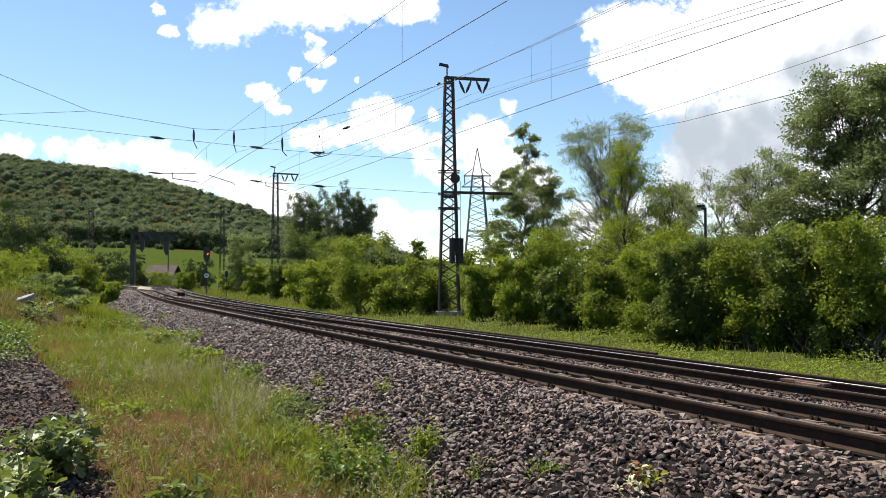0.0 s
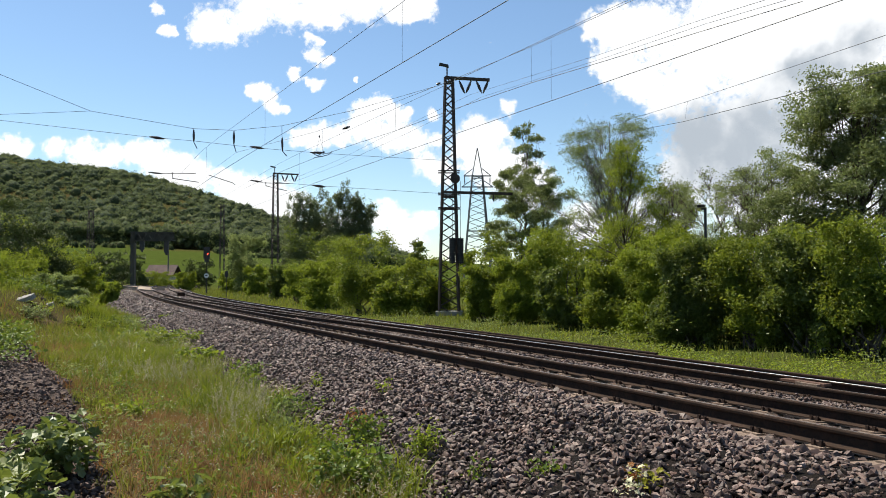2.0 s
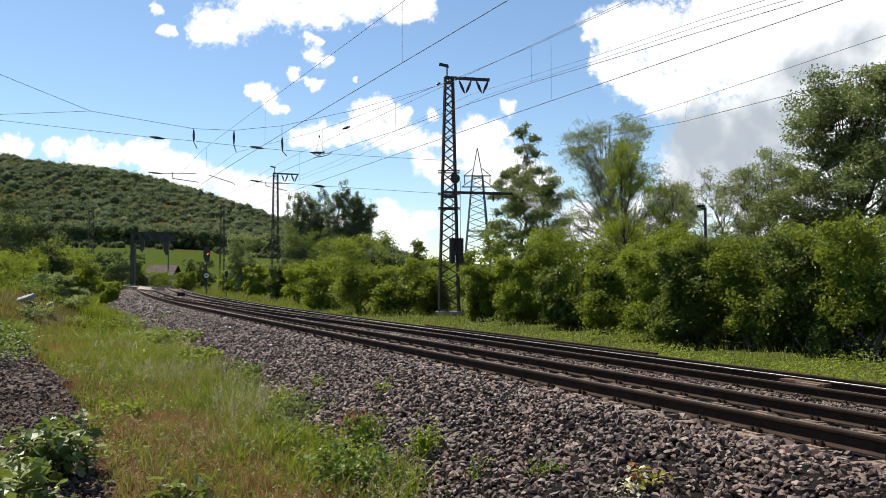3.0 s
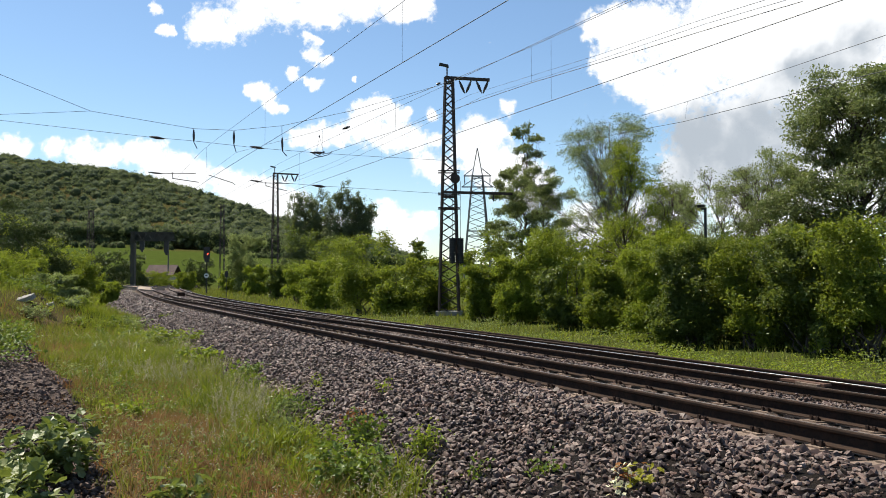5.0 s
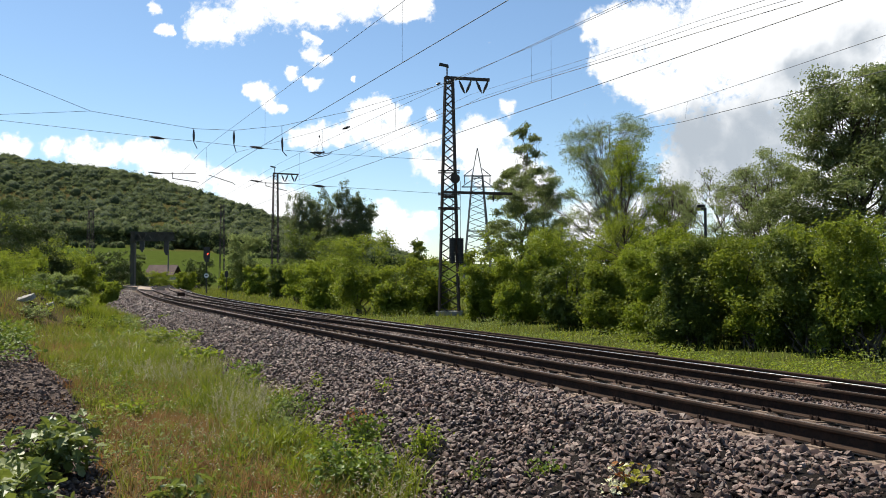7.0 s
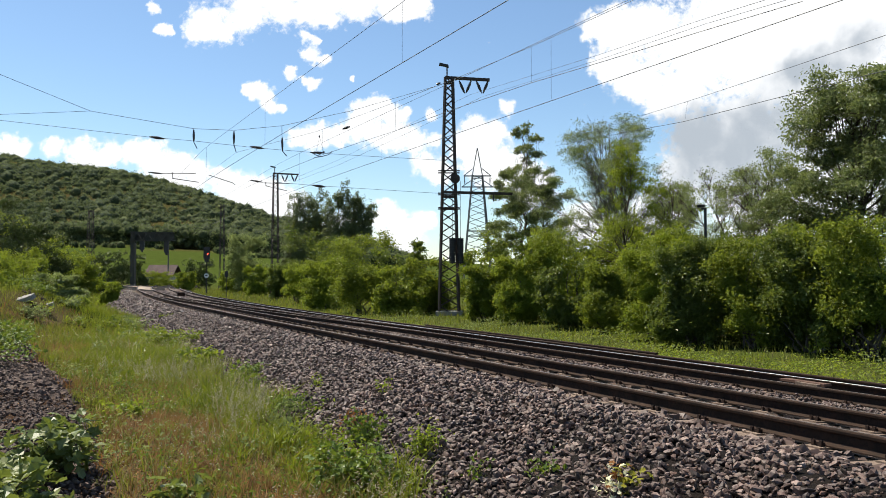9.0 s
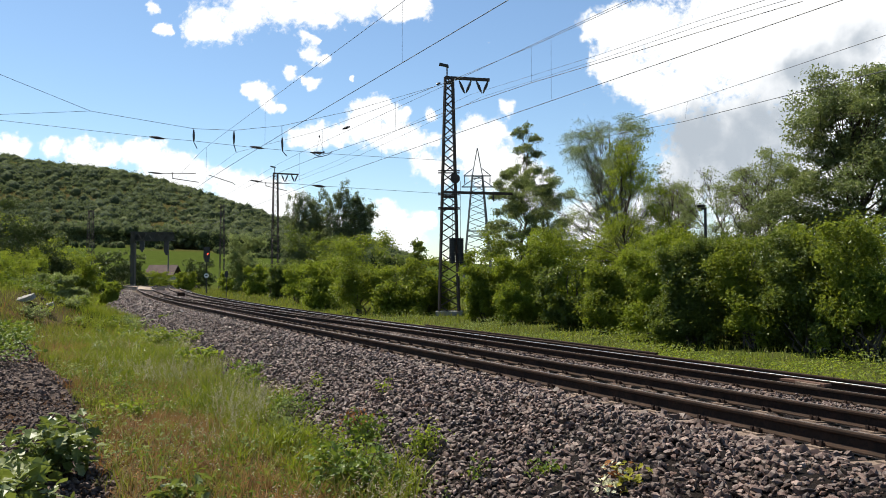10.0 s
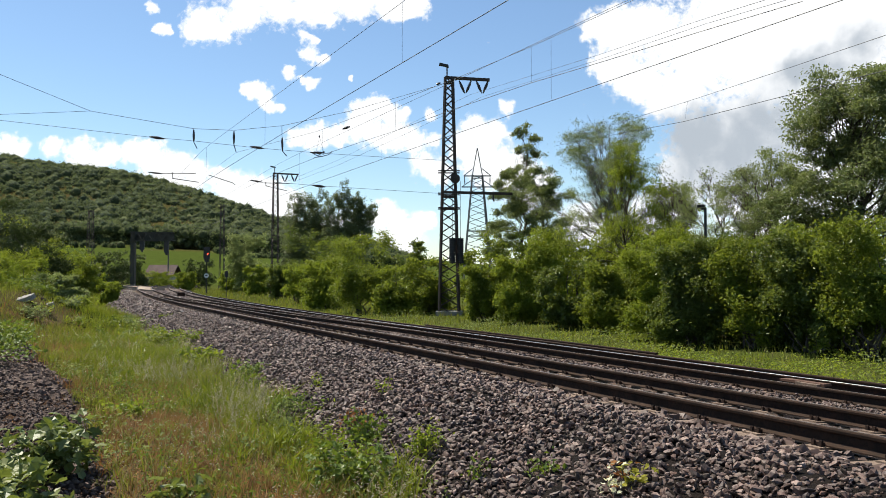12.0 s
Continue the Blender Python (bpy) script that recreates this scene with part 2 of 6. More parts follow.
M = {
    "ground": mat_ground(),
    "cloud": mat_clouds(),
    # bed under the stones: near-black, the shade in their gaps put into the colour
    "bed": mat_noise("gap_shaded_ballast_bed", (0.005, 0.004, 0.003), (0.013, 0.009, 0.007), (0.009, 0.006, 0.005), 9.0, 0.95, 0, 1.0, 0.04, 4.0),
    "stone": mat_island("ballast_stone", [(0.029, 0.018, 0.015), (0.105, 0.068, 0.054), (0.050, 0.032, 0.025), (0.160, 0.107, 0.085), (0.077, 0.049, 0.041), (0.132, 0.078, 0.058), (0.061, 0.043, 0.038), (0.297, 0.218, 0.186)], 0.65),
    "old_stone": mat_island("weathered_path_stone", [(0.040, 0.031, 0.027), (0.105, 0.080, 0.068), (0.062, 0.046, 0.040), (0.185, 0.145, 0.125), (0.085, 0.063, 0.054), (0.130, 0.092, 0.074)], 0.85),
    "stone_piece": mat_noise("loose_ballast_stone", (0.065, 0.050, 0.041), (0.119, 0.093, 0.076), (0.054, 0.041, 0.034), 2.5, 0.85, 0, 0.5, 0.005),
    "rust": mat_noise("rusty_rail_steel", (0.024, 0.015, 0.010), (0.045, 0.025, 0.016), (0.016, 0.010, 0.008), 5.0, 0.85, 0.0, 0.3, 0.004),
    "railhead": mat_noise("worn_rail_head", (0.20, 0.16, 0.13), (0.30, 0.25, 0.21), (0.16, 0.11, 0.08), 3.0, 0.38, 0.8, 0.1, 0.002),
    "polish": mat_noise("polished_rail_head", (0.46, 0.44, 0.43), (0.54, 0.52, 0.50), (0.38, 0.35, 0.33), 2.0, 0.30, 1.0, 0.05, 0.001),
    "sleeper": mat_noise("brown_weathered_sleeper", (0.152, 0.112, 0.084), (0.216, 0.160, 0.124), (0.104, 0.076, 0.056), 4.0, 0.85, 0, 0.5, 0.01),
    "plate": mat_noise("rust_brown_plate", (0.085, 0.048, 0.034), (0.130, 0.076, 0.054), (0.060, 0.036, 0.026), 4.0, 0.8, 0.1, 0.3, 0.004),
    "clip": mat_noise("rusty_fastening", (0.032, 0.021, 0.017), (0.056, 0.035, 0.025), (0.021, 0.015, 0.013), 12.0, 0.8, 0.3),
    "mast": mat_noise("weathered_mast_steel", (0.045, 0.032, 0.026), (0.075, 0.052, 0.041), (0.034, 0.025, 0.020), 3.0, 0.75, 0.2, 0.2, 0.004),
    "grey_steel": mat_noise("grey_galvanised_steel", (0.10, 0.10, 0.10), (0.15, 0.15, 0.147), (0.075, 0.075, 0.075), 2.0, 0.6, 0.4, 0.15, 0.004),
    "gantry": mat_noise("dark_grey_painted_steel", (0.034, 0.034, 0.024), (0.052, 0.050, 0.036), (0.028, 0.026, 0.019), 1.5, 0.7, 0.1, 0.2, 0.005),
    "insulator": mat_noise("brown_glazed_insulator", (0.021, 0.013, 0.012), (0.033, 0.021, 0.018), (0.018, 0.012, 0.012), 6.0, 0.35, 0),
    "wire": mat_noise("dark_copper_wire", (0.05, 0.055, 0.055), (0.08, 0.08, 0.075), (0.04, 0.04, 0.04), 1.0, 0.6, 0.4, 0.0),
    "concrete": mat_noise("pale_weathered_concrete", (0.240, 0.224, 0.200), (0.340, 0.322, 0.296), (0.170, 0.156, 0.134), 3.0, 0.9, 0, 0.4, 0.01),
    "sand": mat_noise("sandy_crossing_deck", (0.288, 0.221, 0.168), (0.360, 0.290, 0.228), (0.238, 0.180, 0.134), 1.2, 0.9, 0, 0.3, 0.01),
    "bark": mat_noise("grey_brown_bark", (0.07, 0.055, 0.042), (0.13, 0.105, 0.085), (0.045, 0.036, 0.03), 6.0, 0.9, 0, 0.8, 0.015),
    "pale_bark": mat_noise("pale_grey_bark", (0.16, 0.14, 0.12), (0.26, 0.24, 0.21), (0.09, 0.08, 0.07), 5.0, 0.9, 0, 0.7, 0.012),
    "black": mat_noise("black_enamel", (0.012, 0.012, 0.013), (0.022, 0.022, 0.023), (0.015, 0.014, 0.014), 2.0, 0.5),
    "white": mat_noise("white_enamel", (0.70, 0.70, 0.68), (0.80, 0.80, 0.78), (0.60, 0.59, 0.56), 2.0, 0.5),
    "weight": mat_noise("cast_iron_weight", (0.022, 0.022, 0.023), (0.04, 0.038, 0.037), (0.03, 0.024, 0.02), 5.0, 0.75, 0.2),
    "roof": mat_noise("old_red_roof_tile", (0.072, 0.048, 0.043), (0.101, 0.071, 0.062), (0.058, 0.041, 0.039), 1.0, 0.85),
    "render_wall": mat_noise("plastered_wall", (0.270, 0.252, 0.216), (0.330, 0.312, 0.276), (0.228, 0.210, 0.180), 1.5, 0.9),
    "red_light": mat_glow("red_signal_light", (1.0, 0.05, 0.02), 9.0),
    "hedge": mat_leaf("hedge_leaf", [(0.078, 0.110, 0.012), (0.125, 0.168, 0.018), (0.170, 0.206, 0.024), (0.100, 0.140, 0.016), (0.215, 0.245, 0.045)], (0.370, 0.430, 0.030), 0.42, 0.45, 0.6, 0.3),
    "dark_leaf": mat_leaf("dark_green_leaf", [(0.052, 0.080, 0.016), (0.090, 0.120, 0.024), (0.130, 0.158, 0.036), (0.072, 0.104, 0.020)], (0.285, 0.350, 0.036), 0.36, 0.42, 0.6, 0.35),
    "tree_leaf": mat_leaf("dark_green_tree_leaf", [(0.078, 0.105, 0.038), (0.128, 0.158, 0.060), (0.185, 0.212, 0.092), (0.104, 0.135, 0.048), (0.255, 0.275, 0.150)], (0.310, 0.375, 0.080), 0.40, 0.42, 0.6, 0.45),
    "bright_leaf": mat_leaf("yellow_green_leaf", [(0.120, 0.168, 0.016), (0.162, 0.206, 0.022), (0.200, 0.240, 0.034), (0.135, 0.188, 0.018)], (0.380, 0.450, 0.032), 0.45, 0.5, 0.6, 0.25),
    "grey_leaf": mat_leaf("grey_green_willow_leaf", [(0.125, 0.155, 0.059), (0.177, 0.211, 0.085), (0.218, 0.255, 0.116), (0.146, 0.189, 0.064)], (0.340, 0.400, 0.110), 0.46),
    "poplar_leaf": mat_leaf("poplar_leaf", [(0.095, 0.120, 0.055), (0.140, 0.165, 0.080), (0.190, 0.210, 0.120), (0.110, 0.140, 0.065)], (0.260, 0.310, 0.090), 0.38, 0.45, 0.6, 0.4),
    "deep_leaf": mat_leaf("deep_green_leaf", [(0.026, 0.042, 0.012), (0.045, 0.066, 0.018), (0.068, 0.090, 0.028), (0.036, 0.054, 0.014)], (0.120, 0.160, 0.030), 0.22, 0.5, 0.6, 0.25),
    "bramble": mat_leaf("bramble_leaf", [(0.064, 0.106, 0.016), (0.096, 0.149, 0.020), (0.136, 0.183, 0.032), (0.076, 0.128, 0.018), (0.112, 0.162, 0.023)], (0.288, 0.357, 0.027), 0.35, 0.45, 3.0, 0.3),
    "grass": mat_leaf("grass_blade", [(0.102, 0.120, 0.014), (0.144, 0.160, 0.020), (0.180, 0.176, 0.034), (0.240, 0.196, 0.084), (0.120, 0.144, 0.018)], (0.275, 0.326, 0.026), 0.4, 0.6, 0.5),
    "dry_grass": mat_leaf("dry_grass_stalk", [(0.259, 0.142, 0.061), (0.333, 0.199, 0.091), (0.222, 0.114, 0.049), (0.204, 0.128, 0.037)], (0.370, 0.228, 0.086), 0.3, 0.7, 0.6),
    "moss": mat_leaf("low_green_groundcover", [(0.06, 0.10, 0.012), (0.10, 0.15, 0.018), (0.15, 0.19, 0.03), (0.08, 0.10, 0.03), (0.13, 0.11, 0.04)], (0.25, 0.30, 0.03), 0.3, 0.7, 1.2),
    "broad": mat_leaf("glossy_broad_leaf", [(0.066, 0.094, 0.026), (0.115, 0.148, 0.038), (0.175, 0.205, 0.064), (0.088, 0.120, 0.030), (0.240, 0.260, 0.110)], (0.300, 0.360, 0.045), 0.28, 0.45, 3.0, 0.4),
    "lush_grass": mat_leaf("lush_grass_blade", [(0.098, 0.124, 0.011), (0.138, 0.161, 0.015), (0.175, 0.187, 0.024), (0.117, 0.142, 0.013)], (0.300, 0.360, 0.018), 0.42, 0.5, 0.5, 0.3),
    "bank_grass": mat_leaf("pale_bank_grass", [(0.200, 0.205, 0.075), (0.260, 0.250, 0.110), (0.150, 0.175, 0.040), (0.310, 0.290, 0.160)], (0.380, 0.380, 0.110), 0.4, 0.6, 0.3),
    "panicle": mat_leaf("pale_grass_panicle", [(0.36, 0.31, 0.22), (0.46, 0.42, 0.32), (0.30, 0.25, 0.15), (0.40, 0.33, 0.24)], (0.45, 0.40, 0.28), 0.35, 0.8),
    "petal": mat_leaf("cream_petal", [(0.66, 0.64, 0.46), (0.74, 0.72, 0.55), (0.60, 0.58, 0.34)], (0.70, 0.68, 0.40), 0.3, 0.6),
    "olive_leaf": mat_leaf("yellow_olive_leaf", [(0.24, 0.22, 0.02), (0.30, 0.28, 0.03), (0.20, 0.20, 0.02)], (0.45, 0.44, 0.04), 0.4, 0.5),
    "seed": mat_leaf("pale_seed_head", [(0.40, 0.36, 0.26), (0.50, 0.46, 0.36), (0.30, 0.27, 0.17)], (0.45, 0.42, 0.30), 0.3, 0.8),
    "litter": mat_leaf("dry_leaf_litter", [(0.138, 0.065, 0.028), (0.276, 0.129, 0.057), (0.414, 0.229, 0.113), (0.097, 0.050, 0.024), (0.221, 0.089, 0.032)], (0.276, 0.129, 0.048), 0.1, 0.8),
    "rust_weed": mat_leaf("reddish_dry_weed", [(0.24, 0.09, 0.03), (0.30, 0.14, 0.05), (0.18, 0.08, 0.03)], (0.38, 0.16, 0.05), 0.3, 0.7),
    # forest colours are greyed to paint in the haze over the far hill
    "forest": mat_canopy(),
    "forest_leaf": mat_leaf("forest_foliage", [(0.085, 0.108, 0.046), (0.120, 0.145, 0.062), (0.160, 0.182, 0.078), (0.100, 0.126, 0.054), (0.135, 0.160, 0.066)], (0.160, 0.195, 0.075), 0.40, 0.95, 0.02, 0.05),
}


# ---- building helpers ----
class Geo:
    """Collects vertices and faces of one mesh."""

    def __init__(self):
        self.v, self.f = [], []

    def box(self, centre, size, m=None):
        hx, hy, hz = (a / 2 for a in size)
        n = len(self.v)
        pts = [Vector((x, y, z)) for z in (-hz, hz) for x, y in ((-hx, -hy), (hx, -hy), (hx, hy), (-hx, hy))]
        for q in pts:
            q = (m @ q if m else q) + Vector(centre)
            self.v.append(tuple(q))
        for a in ((3, 2, 1, 0), (4, 5, 6, 7), (0, 1, 5, 4), (1, 2, 6, 5), (2, 3, 7, 6), (3, 0, 4, 7)):
            self.f.append(tuple(n + i for i in a))
        return self

    def bar(self, a, b, w, d=None):
        """A square bar from a to b."""
        a, b = Vector(a), Vector(b)
        q = (b - a).to_track_quat("Z", "Y").to_matrix()
        return self.box((a + b) / 2, (w, d or w, (b - a).length), q)

    def tube(self, pts, radii, sides=6, caps=True):
        n = len(self.v)
        pts = [Vector(p) for p in pts]
        if not isinstance(radii, (list, tuple)):
            radii = [radii] * len(pts)
        for i, p in enumerate(pts):
            d = pts[min(i + 1, len(pts) - 1)] - pts[max(i - 1, 0)]
            q = d.to_track_quat("Z", "Y").to_matrix()
            for k in range(sides):
                a = 2 * math.pi * k / sides
                self.v.append(tuple(p + q @ Vector((radii[i] * math.cos(a), radii[i] * math.sin(a), 0))))
        for i in range(len(pts) - 1):
            for k in range(sides):
                k2 = (k + 1) % sides
                o = n + i * sides
                self.f.append((o + k, o + k2, o + sides + k2, o + sides + k))
        if caps:
            self.f.append(tuple(n + k for k in reversed(range(sides))))
            self.f.append(tuple(n + (len(pts) - 1) * sides + k for k in range(sides)))
        return self

    def mesh(self, name, mat, smooth=False):
        me = bpy.data.meshes.new(name)
        me.from_pydata(self.v, [], self.f)
        me.materials.append(mat)
        if smooth:
            me.shade_smooth()
        me.update()
        return me


def part(name, geo, material, parent=None, label="", smooth=False):
    me = geo.mesh(name, material, smooth) if isinstance(geo, Geo) else geo
    ob = new(name, me)
    if parent is not None:
        ob.parent = parent
    if label:
        ob["label"] = label
    return ob


def thing(name, at, label, category, group="", rz=0.0):
    ob = new(name)
    ob.matrix_basis = pose(*at, 0, 0, rz)
    ob.empty_display_size = 0.2
    return tagged(ob, label, category, group)


def fast_mesh(name, verts, faces, mat):
    """A mesh from numpy arrays; faces all of one size."""
    me = bpy.data.meshes.new(name)
    verts = np.ascontiguousarray(verts, dtype=np.float32)
    faces = np.ascontiguousarray(faces, dtype=np.int32)
    nf, k = faces.shape
    me.vertices.add(len(verts))
    me.vertices.foreach_set("co", verts.ravel())
    me.loops.add(nf * k)
    me.loops.foreach_set("vertex_index", faces.ravel())
    me.polygons.add(nf)
    me.polygons.foreach_set("loop_start", np.arange(0, nf * k, k, dtype=np.int32))
    me.update(calc_edges=True)
    me.shade_flat()
    me.materials.append(mat)
    return me


def unit(a):
    return a / np.maximum(np.linalg.norm(a, axis=-1, keepdims=True), 1e-9)


def wobble(p, scale, seed, octaves=3):
    """Smooth noise of points, about -1 to 1."""
    r = np.random.default_rng(seed)
    out = np.zeros(len(p))
    amp = 1.0
    for o in range(octaves):
        for k in range(4):
            w = r.normal(size=p.shape[1])
            w = w / np.linalg.norm(w) * scale * (2.0 ** o) * r.uniform(0.7, 1.3)
            out += amp * 0.35 * np.sin(p @ w + r.uniform(0, 6.28))
        amp *= 0.55
    return out


def leaf_mesh(name, c, out, size, mat, seed, slim=0.5, lift=0.5):
    """One folded leaf at each point of c; out is the way that its face turns to."""
    r = np.random.default_rng(seed)
    n = len(c)
    nrm = unit(out * 0.8 + r.normal(size=(n, 3)) * 0.7 + np.array([0, 0, lift]))
    ax = unit(np.cross(nrm, r.normal(size=(n, 3))))
    side = np.cross(nrm, ax)
    s = (size * r.uniform(0.6, 1.35, n))[:, None]
    droop = nrm * s * 0.18
    v = np.stack([c - ax * s * 0.5 - droop * 0.4, c + side * s * slim * 0.5 + droop * 0.5, c + ax * s * 0.55 - droop, c - side * s * slim * 0.5 + droop * 0.5], 1).reshape(-1, 3)
    b = np.arange(n)[:, None] * 4
    f = np.concatenate([b + np.array([0, 1, 2]), b + np.array([0, 2, 3])])
    return fast_mesh(name, v, f, mat)


def broad_leaf_mesh(name, c, out, size, mat, seed):
    """A lobed, folded leaf with five points at each place of c."""
    r = np.random.default_rng(seed)
    n = len(c)
    nrm = unit(out * 0.5 + r.normal(size=(n, 3)) * 0.45 + np.array([0, 0, 0.9]))
    ax = unit(np.cross(nrm, r.normal(size=(n, 3))))
    side = np.cross(nrm, ax)
    s = (size * r.uniform(0.55, 1.35, n))[:, None]
    shape = [(-0.5, 0, 0), (-0.28, 0.30, 0.05), (-0.02, 0.26, 0.06), (0.12, 0.47, 0.0), (0.24, 0.20, 0.05), (0.58, 0, -0.14), (0.24, -0.20, 0.05), (0.12, -0.47, 0.0), (-0.02, -0.26, 0.06), (-0.28, -0.30, 0.05), (0.05, 0, -0.03)]
    v = np.stack([c + (ax * a + side * b + nrm * d) * s for a, b, d in shape], 1).reshape(-1, 3)
    k = np.arange(n)[:, None] * 11
    f = np.concatenate([k + np.array([i, (i + 1) % 10, 10]) for i in range(10)])
    return fast_mesh(name, v, f, mat)


def blades_mesh(name, base, height, width, mat, seed, lean=0.35):
    """A bent grass blade at each point of base."""
    r = np.random.default_rng(seed)
    n = len(base)
    a = r.uniform(0, 6.283, n)
    h = (np.asarray(height) * r.uniform(0.45, 1.3, n))[:, None]
    d = np.stack([np.cos(a), np.sin(a), np.zeros(n)], 1) * h * (r.uniform(0.2, 1.0, n)[:, None]) * lean
    a2 = r.uniform(0, 6.283, n)
    w = np.stack([np.cos(a2), np.sin(a2), np.zeros(n)], 1) * (np.asarray(width) * r.uniform(0.6, 1.3, n))[:, None] * 0.5
    up = np.array([0, 0, 1.0])
    v = np.stack([base - w, base + w, base + d * 0.3 + up * h * 0.55 + w * 0.8, base + d * 0.3 + up * h * 0.55 - w * 0.8, base + d + up * h * 0.93], 1).reshape(-1, 3)
    b = np.arange(n)[:, None] * 5
    f = np.concatenate([b + np.array([0, 1, 2]), b + np.array([0, 2, 3]), b + np.array([3, 2, 4])])
    return fast_mesh(name, v, f, mat)


# ---- the line of the railway and the lie of the land ----
STEP = 1.0
S = np.arange(-40, 330, STEP)
KNOT = [0, 30, 60, 90, 130, 180, 260]
BEND = [-0.0014, 0.0022, 0.0010, 0.0016, 0.0014, 0.0006, 0.0006]
CANT, GRADE, SPACING = 0.0808, -0.1861 / 50, 3.66


def track_line():
    k = np.interp(S, KNOT, BEND) * STEP
    k[S < -14] = 0
    a = np.cumsum(k)
    i0 = int(np.searchsorted(S, 0))
    a = 0.4627 - (a - a[i0])
    dx, dy = -np.sin(a), np.cos(a)
    x, y = np.cumsum(dx) * STEP, np.cumsum(dy) * STEP
    return x - x[i0] + 3.2559, y - y[i0] + 7.3944, dx, dy


LX, LY, LDX, LDY = track_line()


def along(s, off, dz=0.0):
    """The world place s metres along the line and off metres to its right, dz over the plane of the rails."""
    x, y, dx, dy = (np.interp(s, S, a) for a in (LX, LY, LDX, LDY))
    return np.stack(np.broadcast_arrays(x + dy * off, y - dx * off, -CANT * np.asarray(off, float) + GRADE * np.asarray(s, float) + dz), -1)


def plan(x, y):
    """s and off of places in the world."""
    x, y = np.asarray(x, float).ravel(), np.asarray(y, float).ravel()
    s, o = np.empty(len(x)), np.empty(len(x))
    for i in range(0, len(x), 20000):
        ax, ay = x[i:i + 20000, None] - LX[::2], y[i:i + 20000, None] - LY[::2]
        j = np.argmin(ax * ax + ay * ay, 1) * 2
        qx, qy = x[i:i + 20000] - LX[j], y[i:i + 20000] - LY[j]
        s[i:i + 20000] = S[j] + qx * LDX[j] + qy * LDY[j]
        o[i:i + 20000] = qx * LDY[j] - qy * LDX[j]
    return s, o


# height over the line's grade, by the distance from the line
OFFS = [-80, -30, -19, -14, -10.5, -7.5, -6, -3.6, -2.2, 6.4, 8.0, 12, 20, 60]
RISE = [2.8, 1.9, 1.45, 1.00, 0.40, -0.25, -0.50, -0.62, -0.45, -0.85, -1.0, -0.75, -0.55, -0.6]
RIDGE_X = [-2000, -650, -503, -375, -246, -195, -118, -35, 60, 400, 2000]
RIDGE_Z = [123, 135, 129, 112, 80, 65, 46, 21, 12, 10, 30]


def land(x, y):
    x, y = np.asarray(x, float).ravel(), np.asarray(y, float).ravel()
    s, o = plan(x, y)
    z = GRADE * np.clip(s, -40, 200) + np.interp(o, OFFS, RISE)
    near = np.clip((60 - np.abs(o)) / 40, 0, 1) * np.clip((np.abs(o) - 3.5) / 2, 0, 1)
    z += near * 0.075 * wobble(np.stack([x, y], 1), 0.9, 5) * np.clip((70 - y) / 60, 0.1, 1)
    d = np.hypot(x, y)
    meadow = np.interp(d, [0, 190, 300, 520], [0, 0, 3.2, 14])
    hill = np.interp(x * 900 / np.maximum(y, 300), RIDGE_X, RIDGE_Z)
    t = np.clip((y - 470) / 430, 0, 1)
    t = t * t * (3 - 2 * t)
    fade = np.interp(x / np.maximum(y, 1), [-0.20, -0.09], [1, 0.15])
    z += np.where(y > 0, fade * meadow * np.clip((y - 150) / 150, 0, 1), 0) + np.where(y > 0, t * np.maximum(hill - 15.5 * fade, 0), 0)
    # a low stony mound on the bank
    z += 1.15 * np.exp(-(((x + 13.9) / 2.1) ** 2 + ((y - 26.8) / 4.0) ** 2))
    return z


def gz(x, y):
    return float(land([x], [y])[0])


# ---- ground ----
def spread(a, b, fine, lo, hi, grow=1.12):
    """Grid lines, fine between a and b and wider and wider out to lo and hi."""
    mid = list(np.arange(a, b + fine, fine))
    up, dn, w = [], [], fine
    while (mid[-1] if not up else up[-1]) < hi:
        w *= grow
        up.append((mid[-1] if not up else up[-1]) + min(w, 40))
    w = fine
    while (mid[0] if not dn else dn[-1]) > lo:
        w *= grow
        dn.append((mid[0] if not dn else dn[-1]) - min(w, 40))
    return np.array(dn[::-1] + mid + up)


def bare_soil(x, y):
    """1 on the stony soil beside the path, 0 in the grass."""
    s, o = plan(x, y)
    edge = np.interp(s, [-20, 0, 8, 16, 24], [-5.4, -5.45, -5.5, -6.15, -7.4])
    b = np.clip((edge - o) / 0.5, 0, 1) * np.clip((o + 10.5) / 1.5, 0, 1) * np.clip((22 - s) / 6, 0, 1)
    trail = np.interp(s, [10, 20, 40], [-7.2, -8.6, -10.0])
    b = np.maximum(b, 0.42 * np.clip(1.3 - np.abs(o - trail) / 1.1, 0, 1) * np.clip((44 - s) / 10, 0, 1) * np.clip((s - 8) / 4, 0, 1))
    b = np.maximum(b, 0.42 * np.exp(-(((x + 12.6) / 0.8) ** 2 + ((y - 25.5) / 2.2) ** 2)))
    b2 = np.clip(1 - np.abs(o + 3.7) / 0.9, 0, 1) * 0.7
    return np.maximum(b, b2)


def lushness(x, y):
    """1 where the path's grass grows thick and fresh, 0 on the poor stony stretches."""
    s, o = plan(x, y)
    w = wobble(np.stack([x, y], 1), 0.9, 131)
    mid = np.interp(s, [4, 10, 20, 40], [-3.6, -4.1, -3.9, -4.2])
    wide = np.interp(s, [4, 10, 20, 40, 90], [0.45, 0.9, 1.5, 3.0, 5.0])
    a = np.clip(1.6 - np.abs(o - mid) / wide, 0, 1) * np.clip((s - 1) / 7, 0.25, 1)
    return np.clip(a + 0.35 * w, 0, 1)


